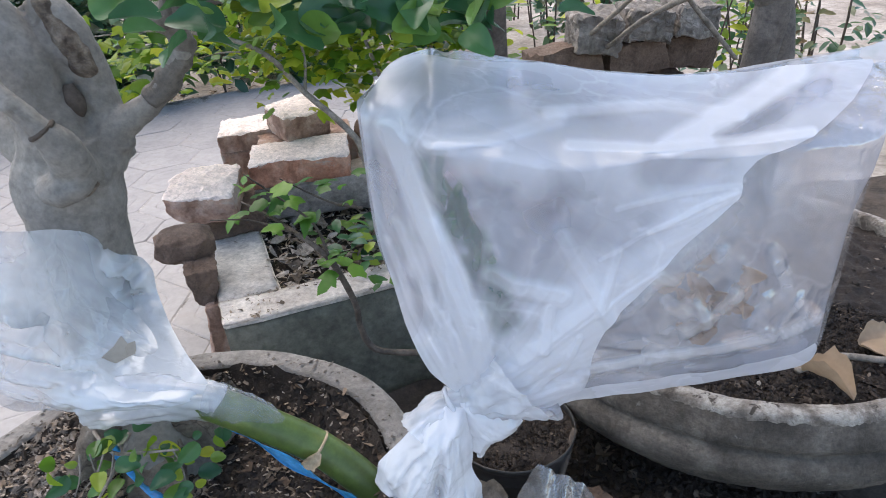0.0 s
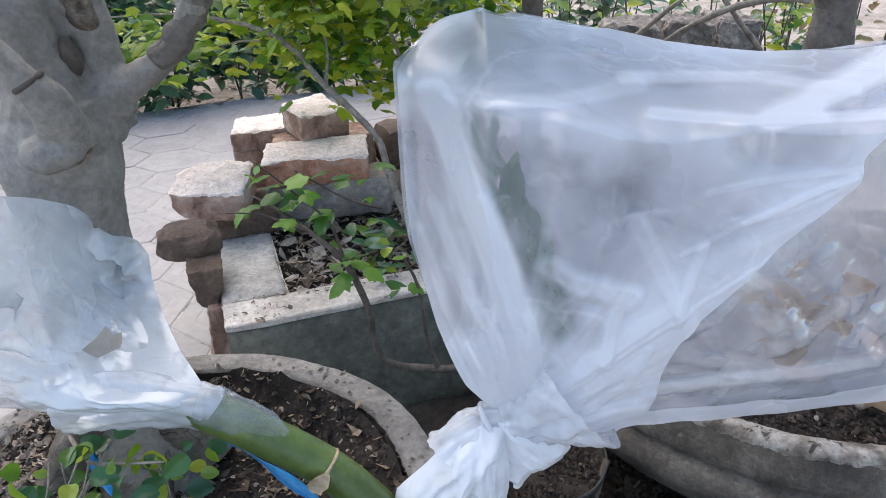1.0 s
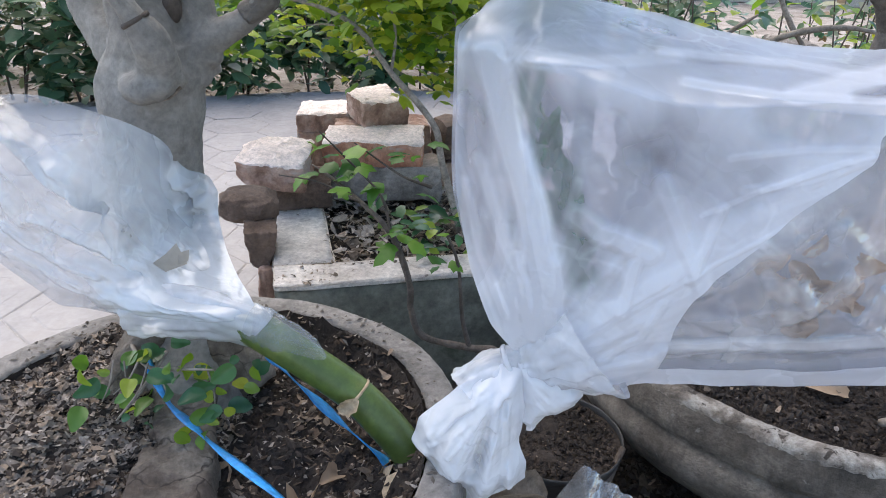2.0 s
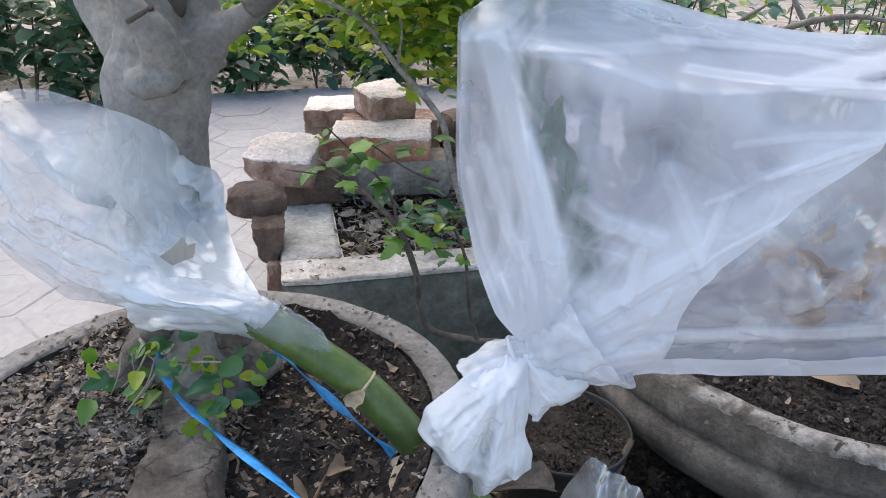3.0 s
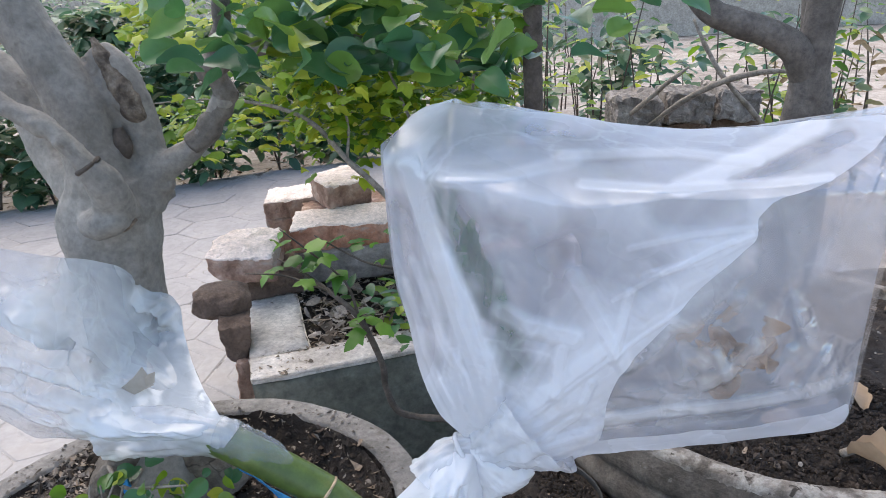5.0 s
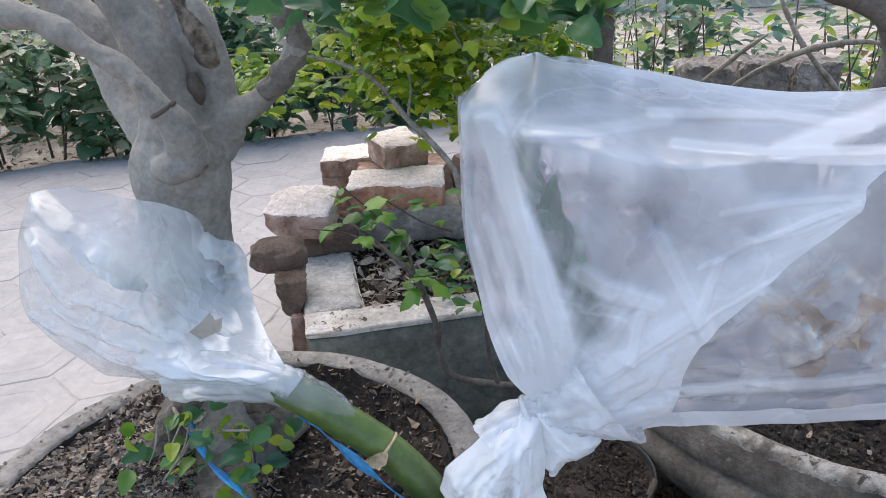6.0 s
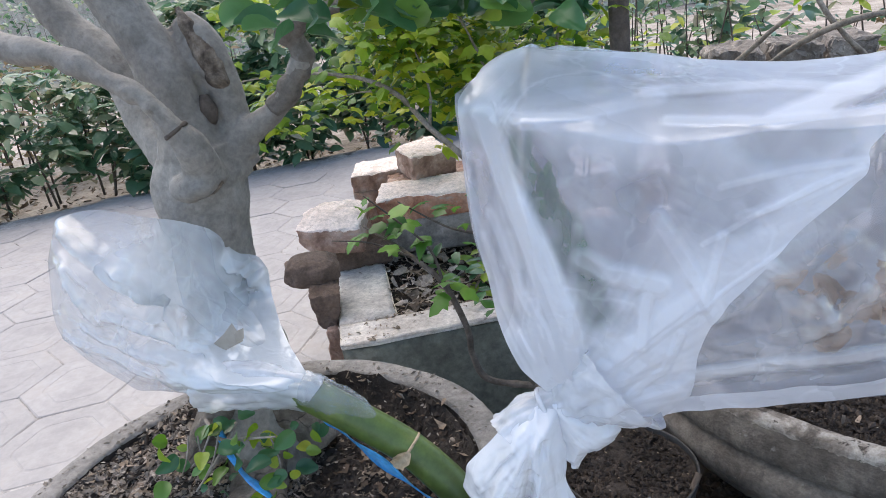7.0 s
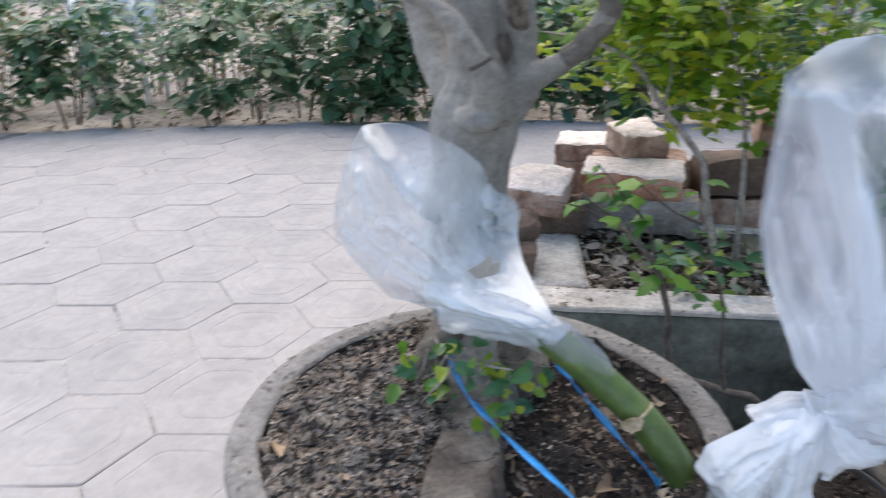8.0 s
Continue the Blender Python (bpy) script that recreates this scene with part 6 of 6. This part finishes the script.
for x, y in ((-4.30, 3.12), (-3.94, 3.30), (-4.48, 3.46), (-4.12, 3.64)):
    under(tube("leg", [(x, y, -0.06, 0.018), (x * 0.98 - 0.082, y * 0.98 + 0.068, 0.2, 0.02), (x * 0.96 - 0.164, y * 0.96 + 0.136, 0.40, 0.024)], M_WHITE, None, "", 10, 3), chair)
bm = bmesh.new()
bmesh.ops.create_cube(bm, size=1.0, matrix=pose(-4.21, 3.38, 0.42, 0, 0, 26) @ Matrix.Diagonal((0.44, 0.42, 0.03, 1)))
bmesh.ops.bevel(bm, geom=bm.edges[:], offset=0.012, segments=2, affect="EDGES")
under(part("seat", bm, M_WHITE), chair)
for sx in (-1, 1):
    cx, cy = -4.21 + sx * 0.20 * math.cos(radians(26)), 3.38 + sx * 0.20 * math.sin(radians(26))
    under(tube("armrest", [(cx + 0.10, cy - 0.19, 0.42, 0.018), (cx + 0.10, cy - 0.19, 0.62, 0.018), (cx, cy, 0.66, 0.02), (cx - 0.09, cy + 0.18, 0.66, 0.02)], M_WHITE, None, "", 10, 4), chair)
bm = bmesh.new()
bmesh.ops.create_cube(bm, size=1.0, matrix=pose(-4.30, 3.56, 0.62, -10, 0, 26) @ Matrix.Diagonal((0.42, 0.03, 0.42, 1)))
bmesh.ops.bevel(bm, geom=bm.edges[:], offset=0.012, segments=2, affect="EDGES")
under(part("backrest", bm, M_WHITE), chair)

# Weedy plants behind the wall.
rng = random.Random(71)
for k in range(9):
    x = 0.05 + 0.17 * k
    y = 1.95 + 0.36 * (x - 0.2) + rng.uniform(0.0, 0.4)
    w = thing("weed_shrub", (x, y, 0), "thin leggy shrub with pale green leaves behind the wall", "shrub", "shrubs behind the wall")
    lv = Leaves()
    for s in range(2):
        top = (x + rng.uniform(-0.18, 0.18), y + rng.uniform(-0.12, 0.12), rng.uniform(0.6, 0.95))
        mid = ((x + top[0]) / 2 + rng.uniform(-0.04, 0.04), (y + top[1]) / 2, top[2] * 0.5)
        under(tube("stem", [(x, y, 0, 0.004), (*mid, 0.003), (*top, 0.0015)], M_DARKBARK, None, "", 6, 4), w)
        for q in range(26):
            f = rng.uniform(0.45, 1.1)
            at = (x + (top[0] - x) * f + rng.uniform(-0.07, 0.07), y + (top[1] - y) * f + rng.uniform(-0.07, 0.07), top[2] * f + rng.uniform(-0.03, 0.05))
            lv.blade(at, some_way(rng, -0.5, 0.4), (rng.uniform(-0.5, 0.5), -0.4, 1), rng.uniform(0.03, 0.07), rng.uniform(0.015, 0.035))
    under(lv.put("leaves", M_LIME if k % 3 else M_ROUND, None), w)


# ---- hedge ----
def shrub_at(name, label, group, x, y, height, spread, leaves, material, seed, stems=5, clear=0.12, size=(0.065, 0.13)):
    r = random.Random(seed)
    t = thing(name, (x, y, -0.02), label, "shrub", group)
    lv = Leaves()
    for s in range(stems):
        a = r.uniform(0, 2 * math.pi)
        foot = (x + 0.06 * math.cos(a), y + 0.06 * math.sin(a), -0.02)
        top = (x + spread * r.uniform(0.2, 0.8) * math.cos(a), y + spread * r.uniform(0.2, 0.8) * math.sin(a), height * r.uniform(0.7, 1.0))
        mid = (foot[0] * 0.6 + top[0] * 0.4 + r.uniform(-0.03, 0.03), foot[1] * 0.6 + top[1] * 0.4, top[2] * 0.45)
        under(tube("stem", [(*foot, 0.007), (*mid, 0.005), (*top, 0.0015)], M_DARKBARK, None, "", 6, 4, 0.2, 30), t)
        for q in range(leaves // stems):
            f = r.uniform(0.0, 1.0)
            zc = clear + (height * 1.05 - clear) * r.random() ** 0.85
            rad = spread * (0.55 + 0.45 * math.sin(min(1.0, zc / height) * 2.6)) * math.sqrt(r.random())
            w = r.uniform(0, 2 * math.pi)
            at = (x + rad * math.cos(w), y + rad * math.sin(w), zc)
            if noise.noise(Vector(at) * 5.0) < -0.08:
                continue
            s2 = r.uniform(*size)
            lv.blade(at, some_way(r, -0.6, 0.3), (r.uniform(-0.7, 0.7), r.uniform(-0.9, 0.3), 1), s2, s2 * r.uniform(0.45, 0.6))
    under(lv.put("leaves", material, None), t)
    return t


rng = random.Random(77)
for k in range(8):
    x, y = 0.80 + 0.28 * k + rng.uniform(-0.05, 0.05), 2.55 + 0.12 * (k % 4) + rng.uniform(-0.1, 0.1)
    dry = k % 4 == 2
    shrub_at("dry_shrub" if dry else "garden_shrub", "half-withered tan and green garden shrub" if dry else "leafy green garden shrub beyond the brick wall", "shrubs beyond the wall", x, y, rng.uniform(0.62, 0.86), 0.26, 250, M_DRY if dry else M_HEDGE, 400 + k, 4, 0.1, (0.04, 0.08))


def along_hedge(d):
    for (xa, ya), (xb, yb) in zip(HEDGE, HEDGE[1:]):
        l = math.hypot(xb - xa, yb - ya)
        if d <= l:
            return xa + (xb - xa) * d / l, ya + (yb - ya) * d / l, -(yb - ya) / l, (xb - xa) / l
        d -= l
    return None


rng = random.Random(81)
d, k = 0.4, 0
while (spot := along_hedge(d)):
    x, y, nx, ny = spot
    off = (0.09 if x > -2.4 else 0.17) + rng.uniform(-0.03, 0.06)
    shrub_at("hedge_shrub", "leafy dark green hedge shrub on thin stems beside the paving", "hedge shrubs", x + nx * off, y + ny * off, rng.uniform(0.52, 0.95), rng.uniform(0.20, 0.30), 320 if x > 0.1 else 1250 if x > -2.4 else 560, M_HEDGE, 100 + k, 3, 0.03 if x > -2.4 else 0.06 if k % 3 else 0.16)
    d += rng.uniform(0.24, 0.48)
    k += 1
for row, (off, step) in enumerate(((0.75, 0.55), (1.35, 0.6), (2.1, 0.7), (3.1, 0.8))):
    d = 1.2 + 0.2 * row
    while (spot := along_hedge(d)):
        x, y, nx, ny = spot
        o = off + rng.uniform(-0.15, 0.15)
        dry = rng.random() < (0.5 if row < 2 else 0.2)
        shrub_at("dry_shrub" if dry else "garden_shrub", "half-withered tan and green garden shrub" if dry else "leafy green garden shrub behind the hedge", "shrubs behind the hedge", x + nx * o, y + ny * o,
                 rng.uniform(0.6, 0.9) + (0.08 * row if row < 2 else 0.35 * row - 0.3), 0.33 + 0.05 * row, (520 + 90 * row) // (3 if x > 0.2 else 1), M_DRY if dry else M_HEDGE, 200 + k, 4, 0.08, (0.04, 0.08))
        d += step * rng.uniform(0.8, 1.2)
        k += 1
litter("leaf_litter", [(lambda s, o: (s[0] + s[2] * o, s[1] + s[3] * o, -0.055))(along_hedge(rng.uniform(0.5, 8.5)), rng.uniform(0.05, 1.6)) for _ in range(2600)], M_LITTER, "fallen dry leaves under the hedge", (0.03, 0.08))

# Wall added as a backdrop that closes the garden far behind.
bm = bmesh.new()
bmesh.ops.create_cube(bm, size=1.0, matrix=Matrix.Translation((-2, 14, 1.2)) @ Matrix.Diagonal((40, 0.25, 2.5, 1)))
tagged(part("wall_far", bm, M_WALL), "pale backdrop wall added far behind", "wall", kind="structure")

# ---- pavers, last ----
SIDE, TURN = 0.1605, radians(26.5)


def paver_mesh(name, seed):
    """A six-sided paver with a raised six-sided pad inside a groove."""
    r = random.Random(seed)
    s = SIDE - 0.0015
    rings = [(s, -0.0075, 0.03), (s, -0.0022, 0.03), (s - 0.004, 0.0, 0.03), (s * 0.665, 0.0, 0.10), (s * 0.650, -0.0009, 0.11), (s * 0.628, -0.0009, 0.12), (s * 0.600, 0.0004, 0.13)]
    shape = [1 + r.uniform(-0.014, 0.014) for _ in range(6)]
    verts, faces = [], []
    for rad, z, cut in rings:
        for k in range(6):
            w, q = math.pi * k / 3, rad * shape[k]
            for side in (-1, 1):
                other = math.pi * (k + side) / 3
                verts.append((q * ((1 - cut) * math.cos(w) + cut * math.cos(other)), q * ((1 - cut) * math.sin(w) + cut * math.sin(other)), z))
    for i in range(len(rings) - 1):
        faces += [(i * 12 + k, i * 12 + (k + 1) % 12, i * 12 + 12 + (k + 1) % 12, i * 12 + 12 + k) for k in range(12)]
    faces.append(tuple(72 + k for k in range(12)))
    me = bpy.data.meshes.new(name)
    me.from_pydata(verts, [], faces)
    me.materials.append(M_PAVER)
    return me, verts, faces


PAVERS = [paver_mesh("paver", 90 + i) for i in range(4)]
rng = random.Random(95)
cells = []
for i in range(-40, 41):
    for j in range(-40, 41):
        a, b = 1.5 * SIDE * i, math.sqrt(3) * SIDE * (j + 0.5 * (i % 2))
        x, y = -1.018 + a * math.cos(TURN) - b * math.sin(TURN), 0.816 + a * math.sin(TURN) + b * math.cos(TURN)
        if not (-6.0 < x < 1.1 and y > -2.3 and y < hedge_y(x) - 0.06):
            continue
        if -0.40 < x and 0.22 < y < (2.95 if x < 0.42 else 2.06):
            continue
        cells.append((math.hypot(x + 1.3, y - 1.2), x, y))
cells.sort()
far_v, far_f = [], []
for n, (_, x, y) in enumerate(cells):
    me, pv, pf = PAVERS[rng.randrange(4)]
    m = pose(x, y, rng.uniform(-0.001, 0.002), rng.uniform(-0.5, 0.5), rng.uniform(-0.5, 0.5), math.degrees(TURN) + 60 * rng.randrange(6) + rng.uniform(-1, 1))
    if n < 300:
        ob = new("paver", me)
        ob.parent, ob.matrix_basis = base, m
    else:
        o = len(far_v)
        far_v += [tuple(m @ Vector(p)) for p in pv]
        far_f += [tuple(q + o for q in f) for f in pf]
if far_v:
    tagged(from_lists("pavers", far_v, far_f, M_PAVER_FAR, base), "further pale pavers", kind="stuff")
